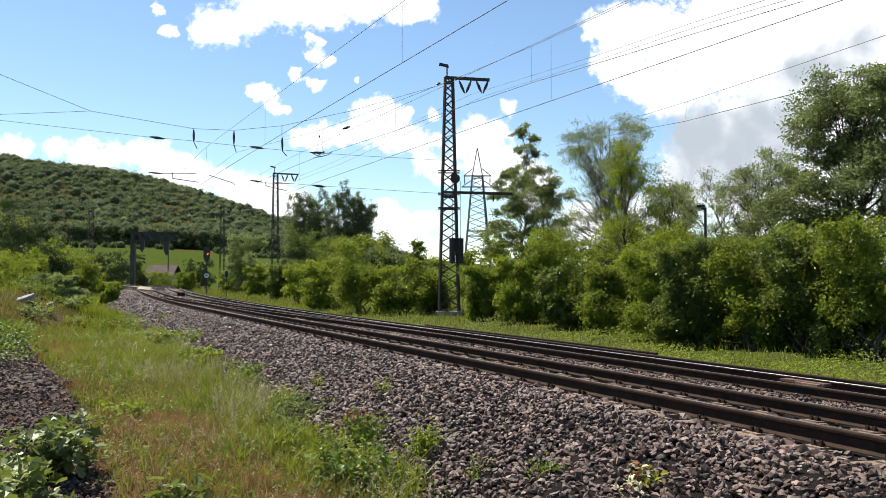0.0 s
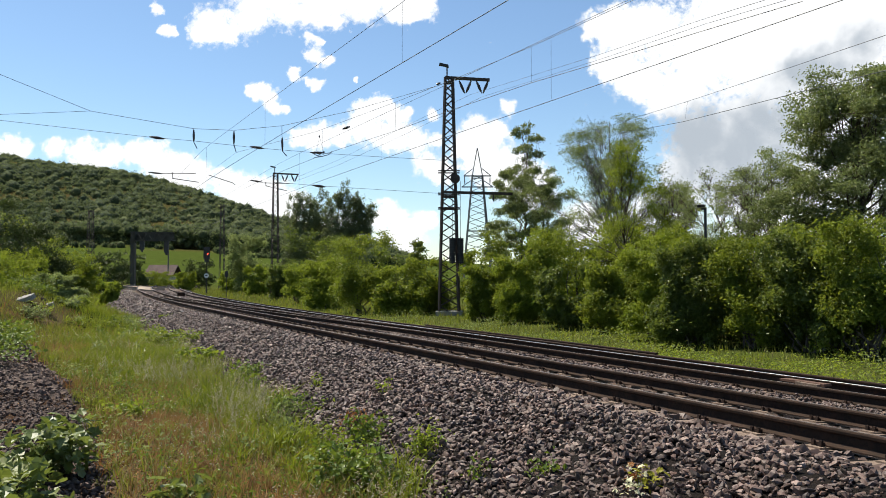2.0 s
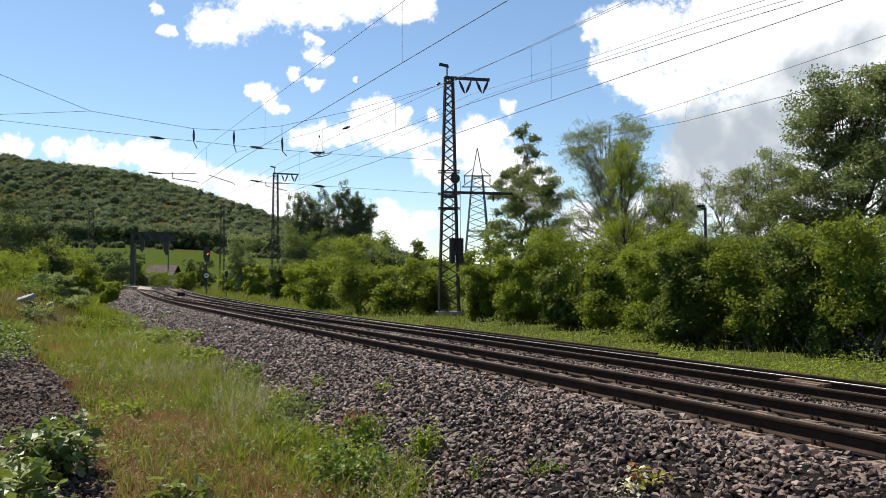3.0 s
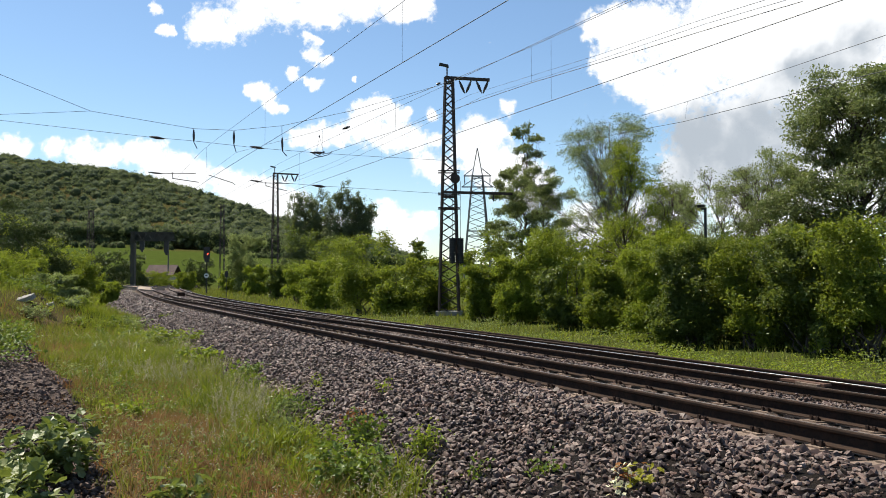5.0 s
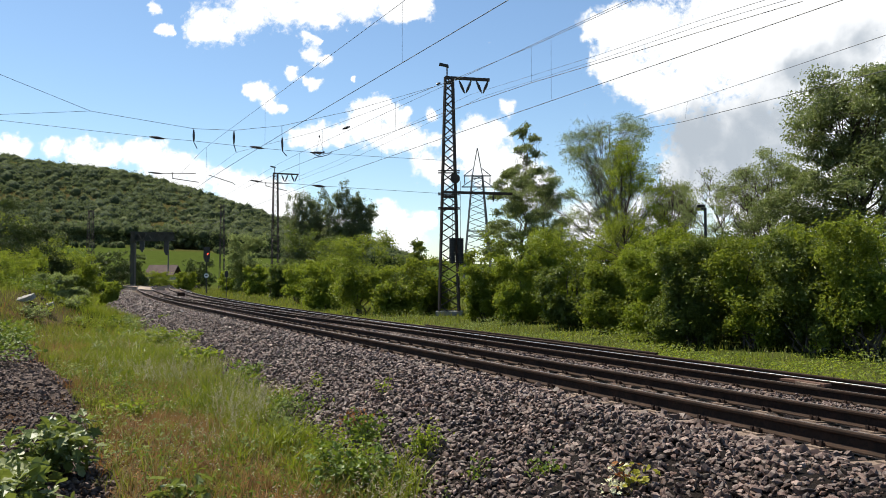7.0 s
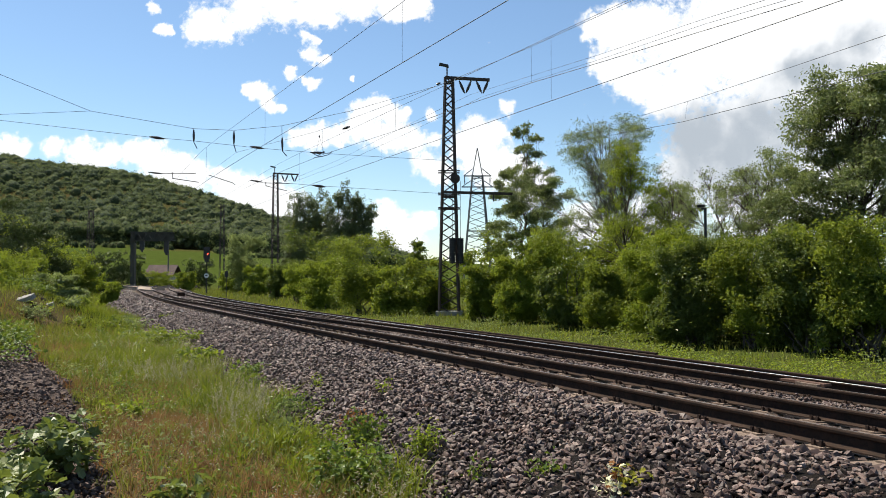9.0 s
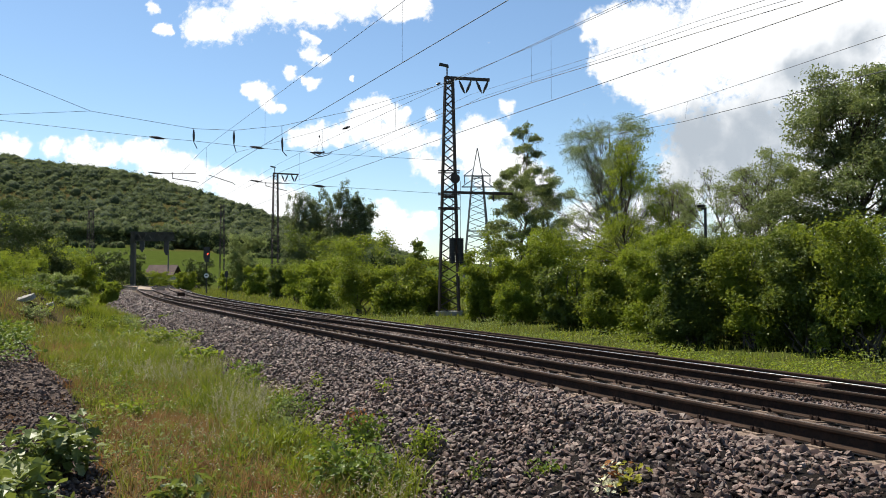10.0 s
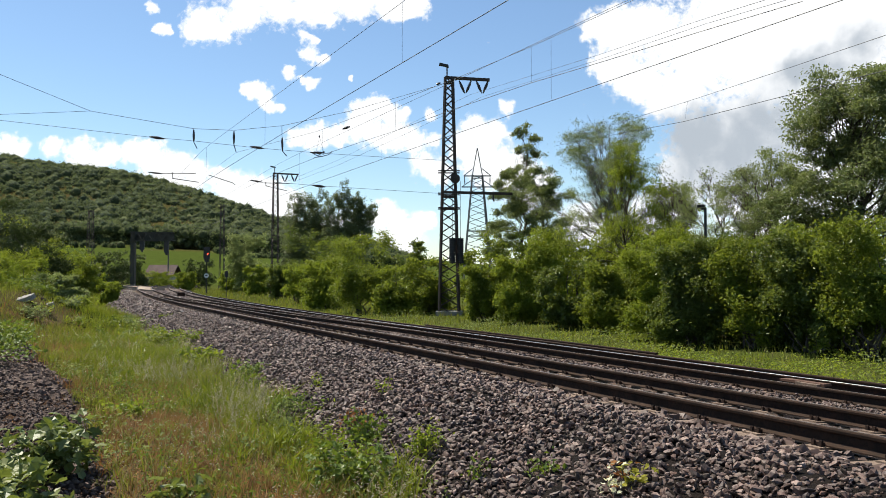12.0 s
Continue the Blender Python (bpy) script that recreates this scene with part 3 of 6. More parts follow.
def dryness(x, y):
    """1 on the withered brown patches beside the path."""
    s, o = plan(x, y)
    w = wobble(np.stack([x, y], 1), 1.1, 133)
    a = np.exp(-(((s - 3.8) / 4.0) ** 2 + ((o + 4.75) / 0.62) ** 2)) + 0.7 * np.exp(-(((s - 17) / 8.0) ** 2 + ((o + 6.0) / 0.7) ** 2))
    return np.clip(a * 0.75 + 0.36 * w, 0, 1)


def green_ground(x, y):
    """1 on the meadow, less on the green strip beside the line, 0 on the path and under the wood."""
    s, o = plan(x, y)
    m = np.maximum(np.clip((np.hypot(x, y) - 150) / 60, 0, 1), 0.75 * np.clip((o - 5.5) / 1.2, 0, 1))
    wood = (y > 498 + 20 * np.sin(x * 0.02)) & (x * 900 / np.maximum(y, 1) < -30)
    return np.where(wood, 0.0, m)


def build_ground():
    gx = spread(-26, 12, 0.3, -2600, 2600)
    gy = spread(2, 48, 0.35, -400, 2400)
    xx, yy = np.meshgrid(gx, gy)
    x, y = xx.ravel(), yy.ravel()
    v = np.stack([x, y, land(x, y)], 1)
    nx, ny = len(gx), len(gy)
    i = np.arange(nx * ny).reshape(ny, nx)
    f = np.stack([i[:-1, :-1], i[:-1, 1:], i[1:, 1:], i[1:, :-1]], -1).reshape(-1, 4)
    me = fast_mesh("ground", v, f, M["ground"])
    for key, val in (("bare", bare_soil(x, y)), ("meadow", green_ground(x, y)), ("lush", lushness(x, y)), ("dry", dryness(x, y))):
        at = me.attributes.new(key, "FLOAT", "POINT")
        at.data.foreach_set("value", val.astype(np.float32))
    me.shade_smooth()
    ob = new("ground", me)
    tagged(ob, "grassy ground with dry patches, stony soil and a far meadow", "ground", kind="structure")


build_ground()

# ---- the sky's clouds ----
SKY_Y = 2600.0
# each: drift across and up over the clip, then x, z and radius of its puffs
CLOUDS = [
    ((-27, 9), [(-776, 826, 83), (-712, 798, 52), (-813, 798, 41), (-637, 854, 74), (-526, 872, 65), (-415, 891, 102), (-369, 835, 30), (-267, 900, 78), (-156, 891, 74), (-72, 895, 63), (-119, 859, 37), (-619, 956, 111), (-341, 974, 130)]),
    ((-20, 6), [(-952, 885, 30), (-925, 807, 28), (-902, 815, 17), (-447, 785, 28), (-415, 770, 20), (-434, 724, 35), (-387, 704, 28), (-500, 668, 30), (-424, 626, 28), (-456, 628, 17), (-595, 598, 48), (-628, 607, 33), (-563, 554, 32), (-526, 548, 17), (-291, 646, 13)]),
    ((-11, 3), [(-1406, 415, 52), (-1453, 422, 46), (-1527, 415, 65), (-1286, 422, 46), (-1193, 415, 50), (-1101, 396, 56), (-962, 390, 74), (-1017, 409, 46), (-878, 363, 56), (-804, 335, 59), (-712, 298, 65), (-637, 285, 59), (-582, 279, 56), (-1175, 353, 74), (-656, 242, 83), (-897, 289, 111), (-526, 214, 111)]),
    ((-10, 0), [(-267, 539, 52), (-202, 555, 52), (-156, 517, 46), (-111, 537, 20), (-267, 483, 67), (-341, 465, 46), (-415, 455, 59), (-480, 455, 44), (-174, 455, 70), (-91, 444, 56), (-26, 446, 30), (-37, 526, 30), (-63, 363, 48), (-7, 344, 59)]),
    ((-6, -1), [(104, 483, 59), (163, 463, 56), (196, 474, 33), (67, 424, 59), (122, 378, 82), (215, 555, 35), (178, 335, 82), (224, 363, 74), (289, 289, 111)]),
    ((-5, -1), [(-183, 218, 44), (-156, 181, 41), (-211, 181, 48), (-91, 163, 50), (-44, 181, 37), (-119, 113, 63), (-174, 113, 63), (-341, 122, 111)]),
    ((-5, -2), [(521, 835, 63), (487, 819, 37), (586, 863, 52), (604, 789, 96), (697, 826, 115), (526, 706, 50), (586, 678, 78), (678, 641, 96), (863, 752, 185), (1104, 715, 241), (1327, 752, 278), (637, 622, 48), (734, 563, 59), (808, 604, 96), (1012, 900, 204), (1364, 974, 278)]),
    ((-3, -1), [(845, 465, 111), (1012, 492, 170), (1234, 492, 226), (817, 344, 107), (956, 344, 170), (780, 252, 93), (1327, 307, 278), (1104, 233, 222), (678, 159, 130), (474, 159, 111)]),
]
VEILS = [(-59, 659, 48), (456, 707, 22), (474, 565, 30), (152, 780, 44), (-289, 641, 17)]
SHADE = [(956, 390, 158), (836, 446, 83), (1049, 326, 148), (771, 289, 111), (1271, 706, 102), (1179, 678, 65), (1401, 789, 111), (1141, 437, 130), (1364, 604, 93), (891, 520, 111), (1104, 529, 130), (771, 502, 74)]


def build_cloud(k, puffs, weight, label):
    """A sheet of cloud far behind the hill, its thickness built up from round puffs."""
    q = np.array(puffs, float)
    pad = q[:, 2:] * 1.7
    x0, z0 = (q[:, :2] - pad).min(0)
    x1, z1 = (q[:, :2] + pad).max(0)
    gx, gz_ = np.arange(x0, x1, 8.0), np.arange(max(z0, -80), z1, 8.0)
    xx, zz = np.meshgrid(gx, gz_)
    x, z = xx.ravel(), zz.ravel()
    xz = np.stack([x, z], 1)
    wx = x + 10 * wobble(xz, 0.09, 14 + k, 3)
    wz = z + 8 * wobble(xz, 0.09, 46 + k, 3)
    total = np.full(len(x), 1e-9)
    for cx, cz, cr in puffs:
        d = np.sqrt(((wx - cx) / 1.06) ** 2 + (wz - cz) ** 2)
        total += np.exp(np.clip(5.0 * (1 - d / cr), -30, 5))
    puff = np.clip(np.log(total) / 5.0, -1.2, 1.2)
    puff = np.where(puff > 0, 2.7 * puff, 1.9 * puff) + weight
    clear = np.ones(len(x))
    for cx, cz, cr in SHADE:
        clear *= 1 - 0.74 * np.exp(-1.2 * (((wx - cx) / 1.5) ** 2 + (wz - cz) ** 2) / cr ** 2)
    thick = 1 - clear
    i = np.arange(len(x)).reshape(len(gz_), len(gx))
    f = np.stack([i[:-1, :-1], i[:-1, 1:], i[1:, 1:], i[1:, :-1]], -1).reshape(-1, 4)
    me = fast_mesh("sky_backdrop", np.stack([x, np.zeros(len(x)), z], 1), f, M["cloud"])
    for key, val in (("puff", puff), ("thick", thick)):
        at = me.attributes.new(key, "FLOAT", "POINT")
        at.data.foreach_set("value", val.astype(np.float32))
    ob = new("sky_backdrop", me)
    ob.location = (0, SKY_Y + 5 * k, 0)
    return tagged(ob, label, "clouds", kind="structure")


DRIFTING = [(build_cloud(k, puffs, 0.0, "white and grey summer clouds drifting over blue sky"), go, SKY_Y + 5 * k) for k, (go, puffs) in enumerate(CLOUDS)]
DRIFTING.append((build_cloud(len(CLOUDS), VEILS, -2.3, "thin veils of cloud in blue sky"), (-8, 0), SKY_Y + 5 * len(CLOUDS)))


# ---- railway ----
def bed_z(s, off):
    """The top of the ballast."""
    flat = -CANT * off - 0.185
    k = np.interp(off, [-3.9, -2.9, -1.75, -1.35, 5.1, 5.5, 6.5], [-0.80, -0.36, -0.06, 0, 0, -0.05, -0.5])
    edge = np.interp(off, [-3.9, -2.9, -1.75, -1.35, 5.1, 5.5, 6.5], [-0.74, -0.36, -0.06, -0.07, -0.6, -0.66, -1.05])
    return np.where((off > -1.35) & (off < 5.1), flat, edge) + GRADE * s


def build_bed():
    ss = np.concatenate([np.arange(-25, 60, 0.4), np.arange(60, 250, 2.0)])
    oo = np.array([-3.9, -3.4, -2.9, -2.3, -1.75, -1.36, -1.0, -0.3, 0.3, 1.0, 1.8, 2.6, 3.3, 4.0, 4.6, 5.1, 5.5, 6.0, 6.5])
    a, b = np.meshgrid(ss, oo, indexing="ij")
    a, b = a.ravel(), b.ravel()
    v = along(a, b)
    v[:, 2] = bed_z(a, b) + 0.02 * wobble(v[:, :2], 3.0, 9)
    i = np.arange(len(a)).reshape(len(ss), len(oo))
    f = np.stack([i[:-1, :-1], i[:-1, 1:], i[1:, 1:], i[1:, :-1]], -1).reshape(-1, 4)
    # the sheet's black colour paints the shade seen between the stones
    me = fast_mesh("gap_shaded_ballast_bed", v, f, M["bed"])
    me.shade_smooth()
    ob = new("gap_shaded_ballast_bed", me)
    return tagged(ob, "crushed stone ballast bed under the tracks, shade between its stones painted black", "ballast", kind="structure")


bed = build_bed()

PROFILE = [(-0.0625, -0.152), (-0.0625, -0.142), (-0.02, -0.125), (-0.009, -0.115), (-0.009, -0.05), (-0.034, -0.038), (-0.036, -0.018), (-0.031, -0.007), (-0.018, -0.001), (0.018, 0.0), (0.031, -0.006), (0.036, -0.018), (0.034, -0.038), (0.009, -0.05), (0.009, -0.115), (0.02, -0.125), (0.0625, -0.142), (0.0625, -0.152)]


def rail_mesh(ss, offs, head, lift=0.0):
    lo = 7 if head is M["polish"] else 8
    n = len(PROFILE)
    v = np.concatenate([along(ss, offs + q, r + lift) for q, r in PROFILE], 1).reshape(-1, 3)
    i = (np.arange(len(ss)) * n)[:, None]
    k = np.arange(n)
    k2 = (k + 1) % n
    f = np.stack([i[:-1] + k, i[:-1] + k2, i[1:] + k2, i[1:] + k], -1).reshape(-1, 4)
    me = fast_mesh("rail", v, f, M["rust"])
    me.materials.append(head)
    if lo == 7:
        me.shade_smooth()
    idx = np.tile(np.where((k >= lo) & (k <= (8 if lo == 7 else 9)), 1, 0), len(ss) - 1).astype(np.int32)
    me.polygons.foreach_set("material_index", idx)
    return me


RAIL_S = np.concatenate([np.arange(-25, 60, 0.5), np.arange(60, 250, 1.0)])


def build_track(centre, label, heads):
    t = thing("railway_track", (0, 0, 0), label, "railway track", "railway tracks")
    for side, head in zip((-0.7525, 0.7525), heads):
        part("rail", rail_mesh(RAIL_S, np.full(len(RAIL_S), centre + side), head), None, t)
    sm = Geo()
    sm.box((0, 0, 0), (2.6, 0.25, 0.15))
    for q in (-1, 1):
        sm.box((q * 0.7525, 0, 0.082), (0.36, 0.16, 0.014))
    sm = sm.mesh("sleeper", M["sleeper"])
    fm = Geo()
    r = random.Random(int(centre * 10) + 3)
    for i in range(-20, 190):
        s = i * 0.6075 + 0.30
        if 78 < s < 107 and centre < 1:
            continue
        p = along(s, centre, -0.244)
        d = along(s + 0.5, centre) - along(s - 0.5, centre)
        m = Matrix.Translation(p) @ pose(0, 0, 0, 0, 0, math.degrees(math.atan2(-d[0], d[1]))) @ pose(0, 0, 0, 0, math.degrees(math.atan(CANT)), r.uniform(-0.6, 0.6))
        ob = part("sleeper", sm, None, t)
        ob.matrix_basis = m
        if s > 60:
            continue
        m3 = m.to_3x3()
        for side in (-0.7525, 0.7525):
            for q in (-0.085, 0.085):
                c = m @ Vector((side + q, 0, 0.103))
                fm.box(c, (0.045, 0.07, 0.03), m3)
                for e in (-0.035, 0.035):
                    c = m @ Vector((side + q * 1.3, e, 0.112))
                    fm.box(c, (0.024, 0.024, 0.045), m3)
    tagged(part("rail_fastening", fm, M["clip"], t, "rusty rail clips and bolts"), kind="stuff")
    return t


track_one = build_track(0.0, "rusty railway track on brown sleepers in grey ballast", (M["railhead"], M["railhead"]))
track_two = build_track(SPACING, "railway track with a brightly polished far rail", (M["railhead"], M["polish"]))


def build_crossover():
    t = thing("crossover", (0, 0, 0), "rusty crossover rails leading from one track to the other", "railway track", "railway tracks")
    ss = np.arange(11.0, 52.0, 0.5)
    k = np.clip((ss - 11) / 41, 0, 1)
    k = k * k * (3 - 2 * k)
    for side in (-0.7525, 0.7525):
        offs = SPACING * (1 - k) + side
        keep = (offs > -0.66) & (offs < SPACING + 0.66)
        part("rail", rail_mesh(ss[keep], offs[keep], M["railhead"], 0.002), None, t)
    # check rail beside the far rail, and its heavy brown end piece
    ss = np.arange(-20.0, 60.0, 0.5)
    part("check_rail", rail_mesh(ss, np.full(len(ss), SPACING + 1.22), M["rust"], 0.03), None, t)
    ss = np.arange(7.5, 19.0, 0.5)
    part("check_rail", rail_mesh(ss, np.full(len(ss), SPACING + 1.42), M["rust"], 0.07), None, t)


build_crossover()


def build_plank():
    """A rusty plate lying over the foot of the polished rail."""
    q, e = along(2.75, SPACING + 0.38), along(3.55, SPACING + 0.41)
    t = thing("rusty_plate", tuple(q + np.array([0, 0, -0.045])), "flat rust-brown plate lying inside the far rail", "plate")
    d = Vector(e - q)
    m = d.to_track_quat("Y", "Z").to_matrix()
    part("plate", Geo().box(d / 2, (0.16, d.length, 0.035), m), M["plate"], t)
    part("block", Geo().box(d * 0.32 + Vector((-0.06, -0.03, -0.03)), (0.16, 0.40, 0.08), m), M["sleeper"], t)


build_plank()


def build_crossing():
    t = thing("level_crossing_deck", (0, 0, 0), "pale sandy level crossing deck between the rails", "crossing")
    for lo, hi, s0, s1 in ((-0.66, 0.66, 79.0, 106.0), (-2.6, -0.86, 96.0, 104.0)):
        ss = np.arange(s0, s1, 1.0)
        g = Geo()
        for a in ss:
            n = len(g.v)
            for s_, e in ((a, -0.01), (a + 0.97, -0.01), (a, -0.2), (a + 0.97, -0.2)):
                g.v += [tuple(along(s_, lo, e)), tuple(along(s_, hi, e))]
            g.f += [(n, n + 1, n + 3, n + 2), (n, n + 4, n + 5, n + 1), (n + 2, n + 3, n + 7, n + 6), (n, n + 2, n + 6, n + 4), (n + 1, n + 5, n + 7, n + 3)]
        part("deck_panel", g, M["sand"], t)


build_crossing()


# ---- lattice masts ----
def lattice(t, h, w0, w1, mat, leg=0.10, panels=16, d0=None, d1=None):
    """Four tapered corner legs and zigzag bracing on each side, as parts of t."""
    d0, d1 = d0 or w0, d1 or w1
    at = lambda sx, sy, k: Vector((sx * (w0 + (w1 - w0) * k) / 2, sy * (d0 + (d1 - d0) * k) / 2, h * k))
    for sx in (-1, 1):
        for sy in (-1, 1):
            part("leg", Geo().bar(at(sx, sy, 0), at(sx, sy, 1), leg), mat, t)
    ks = [1 - (1 - i / panels) ** 1.12 for i in range(panels + 1)]
    for a, b in (((-1, -1), (1, -1)), ((1, -1), (1, 1)), ((1, 1), (-1, 1)), ((-1, 1), (-1, -1))):
        for i in range(panels):
            p, q = (a, b) if i % 2 else (b, a)
            part("brace", Geo().bar(at(*p, ks[i]), at(*q, ks[i + 1]), leg * 0.5), mat, t)
        for k in (0.02, 0.45, 0.5, 0.98):
            part("strut", Geo().bar(at(*a, k), at(*b, k), leg * 0.6), mat, t)


def insulator(parent, a, b, r=0.07, name="insulator"):
    """A ribbed rod from a to b."""
    a, b = Vector(a), Vector(b)
    n = max(5, int((b - a).length / 0.09))
    pts, rad = [], []
    for i in range(n * 2 + 1):
        pts.append(a.lerp(b, i / (n * 2)))
        rad.append((r if i % 2 else r * 0.72) * (0.35 + 0.65 * math.sin(math.pi * i / (n * 2))))
    rad[0] = rad[-1] = 0.015
    return part(name, Geo().tube(pts, rad, 8), M["insulator"], parent, smooth=True)


def catenary_mast(x, y, h, w0, w1, label, rz, weights=False, arm=2.3, arm_dir=1.0, leg=0.10):
    z0 = gz(x, y) - 0.1
    t = thing("catenary_mast", (x, y, z0), label, "mast", "catenary masts", rz)
    part("foundation", Geo().box((0, 0, 0.1), (w0 + 0.35, w0 + 0.35, 0.4)), M["concrete"], t)
    lattice(t, h, w0, w1, M["mast"], leg, panels=25)
    g = Geo()
    g.bar((-w1 * 0.6, 0, h + 0.03), (arm * arm_dir, 0, h - 0.1), 0.16, 0.14)
    beam = part("crossarm", g, M["mast"], t)
    for k in (0.40, 0.82):
        c = arm * k
        for e in (-0.28, 0.28):
            insulator(beam, ((c + e * 1.15) * arm_dir, 0, h - 0.12), ((c + e * 0.1) * arm_dir, 0, h - 0.80), 0.085)
    # lamp on a short pole
    g = Geo()
    g.tube([(-0.1, 0, h), (-0.1, 0, h + 0.62)], 0.035, 6)
    pole = part("lamp_pole", g, M["mast"], t)
    g = Geo()
    g.box((-0.28, 0, h + 0.68), (0.46, 0.2, 0.12), pose(0, 0, 0, 0, 12, 0).to_3x3())
    g.box((-0.06, 0, h + 0.6), (0.1, 0.14, 0.1))
    part("lamp_head", g, M["black"], pole)
    if weights:
        for wx in (0.17, 0.58):
            rod = part("balance_weight", Geo().tube([(wx, -0.55, 2.7), (wx, -0.55, 4.1)], 0.03, 8), M["weight"], t, "dark stacked cast iron balance weights")
            for i in range(14):
                part("weight_disc", Geo().tube([(wx, -0.55, 2.75 + i * 0.092), (wx, -0.55, 2.835 + i * 0.092)], 0.16, 10), M["weight"], rod)
            part("weight_rope", Geo().tube([(wx, -0.55, 4.0), (wx, -0.35, 7.0)], 0.012, 5), M["wire"], t)
        g = Geo()
        g.tube([(0.32, -0.42, 7.1), (0.32, -0.34, 7.1)], 0.25, 14)
        g.tube([(0.32, -0.48, 7.1), (0.32, -0.28, 7.1)], 0.12, 10)
        part("tension_wheel", g, M["mast"], t)
        for zz in (5.6, 6.35, 7.5):
            for e in (-0.42, 0.42):
                part("bracket", Geo().bar((-w0 * 0.55, w0 * e, zz), (w0 * 0.55, w0 * e, zz), 0.06), M["mast"], t)
        side = part("side_arm", Geo().bar((-0.4, 0, 6.45), (3.3, 0, 6.35), 0.10, 0.14), M["mast"], t)
        insulator(side, (0.5, 0, 6.42), (1.0, 0, 6.4), 0.06)
        insulator(side, (2.3, 0, 6.35), (2.3, 0, 5.95), 0.06)
    return t


MAST_A = (0.31, 41.0)
MAST_B = (-16.73, 79.0)
mast_a = catenary_mast(*MAST_A, 12.4, 1.02, 0.38, "tall dark rusty lattice catenary mast standing in grass", 0, True, arm=2.12, leg=0.115)
mast_b = catenary_mast(*MAST_B, 12.4, 0.75, 0.40, "dark lattice catenary mast behind bushes by the curve", 0, False, leg=0.065)


# ---- foliage ----
SWAYING = []


def shell_points(lobes, n, seed, gap=0.25, inner=0.45, gscale=2.2):
    """Points in the outer part of ellipsoids, with gaps, and the ways outward."""
    r = np.random.default_rng(seed)
    L = np.array(lobes, float)
    area = (L[:, 3] * L[:, 4] + L[:, 3] * L[:, 5] + L[:, 4] * L[:, 5])
    pick = r.choice(len(L), size=int(n * 1.8), p=area / area.sum())
    d = unit(r.normal(size=(len(pick), 3)))
    rad = inner + (1.05 - inner) * np.sqrt(r.uniform(0, 1, len(pick)))
    c = L[pick, :3] + d * L[pick, 3:6] * rad[:, None]
    c += r.normal(size=c.shape) * (0.05 + 0.22 * L[pick, 5:6])
    keep = wobble(c, gscale, seed + 1) + r.uniform(-0.35, 0.35, len(c)) > (gap - 0.5)
    c, d = c[keep][:n], d[keep][:n]
    return c, d


def twigs(geo, a, b, r0, rnd, steps=4, bend=0.12, sides=5):
    a, b = Vector(a), Vector(b)
    ln = (b - a).length
    pts = [a.lerp(b, i / steps) + Vector((rnd.uniform(-1, 1), rnd.uniform(-1, 1), rnd.uniform(-0.4, 0.6))) * ln * bend * (0 if i in (0, steps) else 1) for i in range(steps + 1)]
    geo.tube(pts, [max(r0 * (1 - 0.85 * i / steps), 0.004) for i in range(steps + 1)], sides, False)
    return pts


def bush_lobes(w, d, h, n, rnd, low=0.0):
    """Overlapping clumps that fill a rounded bush."""
    out = []
    for i in range(n):
        a, k = rnd.uniform(0, 6.283), math.sqrt(rnd.uniform(0, 1))
        x, y = math.cos(a) * k * w * 0.38, math.sin(a) * k * d * 0.38
        top = h * (1 - 0.35 * k * k) * rnd.uniform(0.8, 1.0)
        rz = h * rnd.uniform(0.16, 0.26)
        z = rnd.uniform(rz * 0.8 + low, max(top - rz, rz + low + 0.05))
        nar = 0.68 + 0.32 * min(z / (0.5 * h), 1)
        out.append((x * nar, y * nar, z, w * rnd.uniform(0.15, 0.25), d * rnd.uniform(0.16, 0.26), rz))
    # the top, so that the height holds
    for e in (-0.26, 0.0, 0.26):
        out.append((e * w, rnd.uniform(-0.1, 0.1) * d, h * rnd.uniform(0.78, 0.86), w * 0.17, d * 0.2, h * 0.16))
    return out


def frizz(lobes, k, f, seed):
    """Breaks each clump into smaller sprays, flattened and tilted outward."""
    r = np.random.default_rng(seed)
    out = []
    for q in lobes:
        for _ in range(k):
            d = unit(r.normal(size=3)) * r.uniform(0.35, 1.05)
            g = f * r.uniform(0.6, 1.4)
            out.append((q[0] + d[0] * q[3], q[1] + d[1] * q[4], q[2] + d[2] * q[5], q[3] * g * r.uniform(0.8, 1.5), q[4] * g * r.uniform(0.8, 1.5), q[5] * g * r.uniform(0.5, 0.95)))
    return out


def crown(t, lobes, n, size, mat, seed, pieces=2, amp=0.6, gap=0.25, slim=0.55, inner=0.45, name="crown", gscale=2.2, broad=False):
    """The leaves of a plant in a few pieces that stir in the wind."""
    lobes = sorted(frizz(lobes, 9, 0.40, seed), key=lambda q: q[0] + 0.4 * q[2])
    for k in range(pieces):
        group = lobes[k::pieces]
        if not group:
            continue
        c, d = shell_points(group, n // pieces, seed * 7 + k, gap, 0.15, gscale)
        made = broad_leaf_mesh(name, c, d, size, mat, seed * 11 + k) if broad else leaf_mesh(name, c, d, size, mat, seed * 11 + k, slim)
        ob = part(name, made, None, t)
        SWAYING.append((ob, amp, seed * 1.7 + k * 2.1))


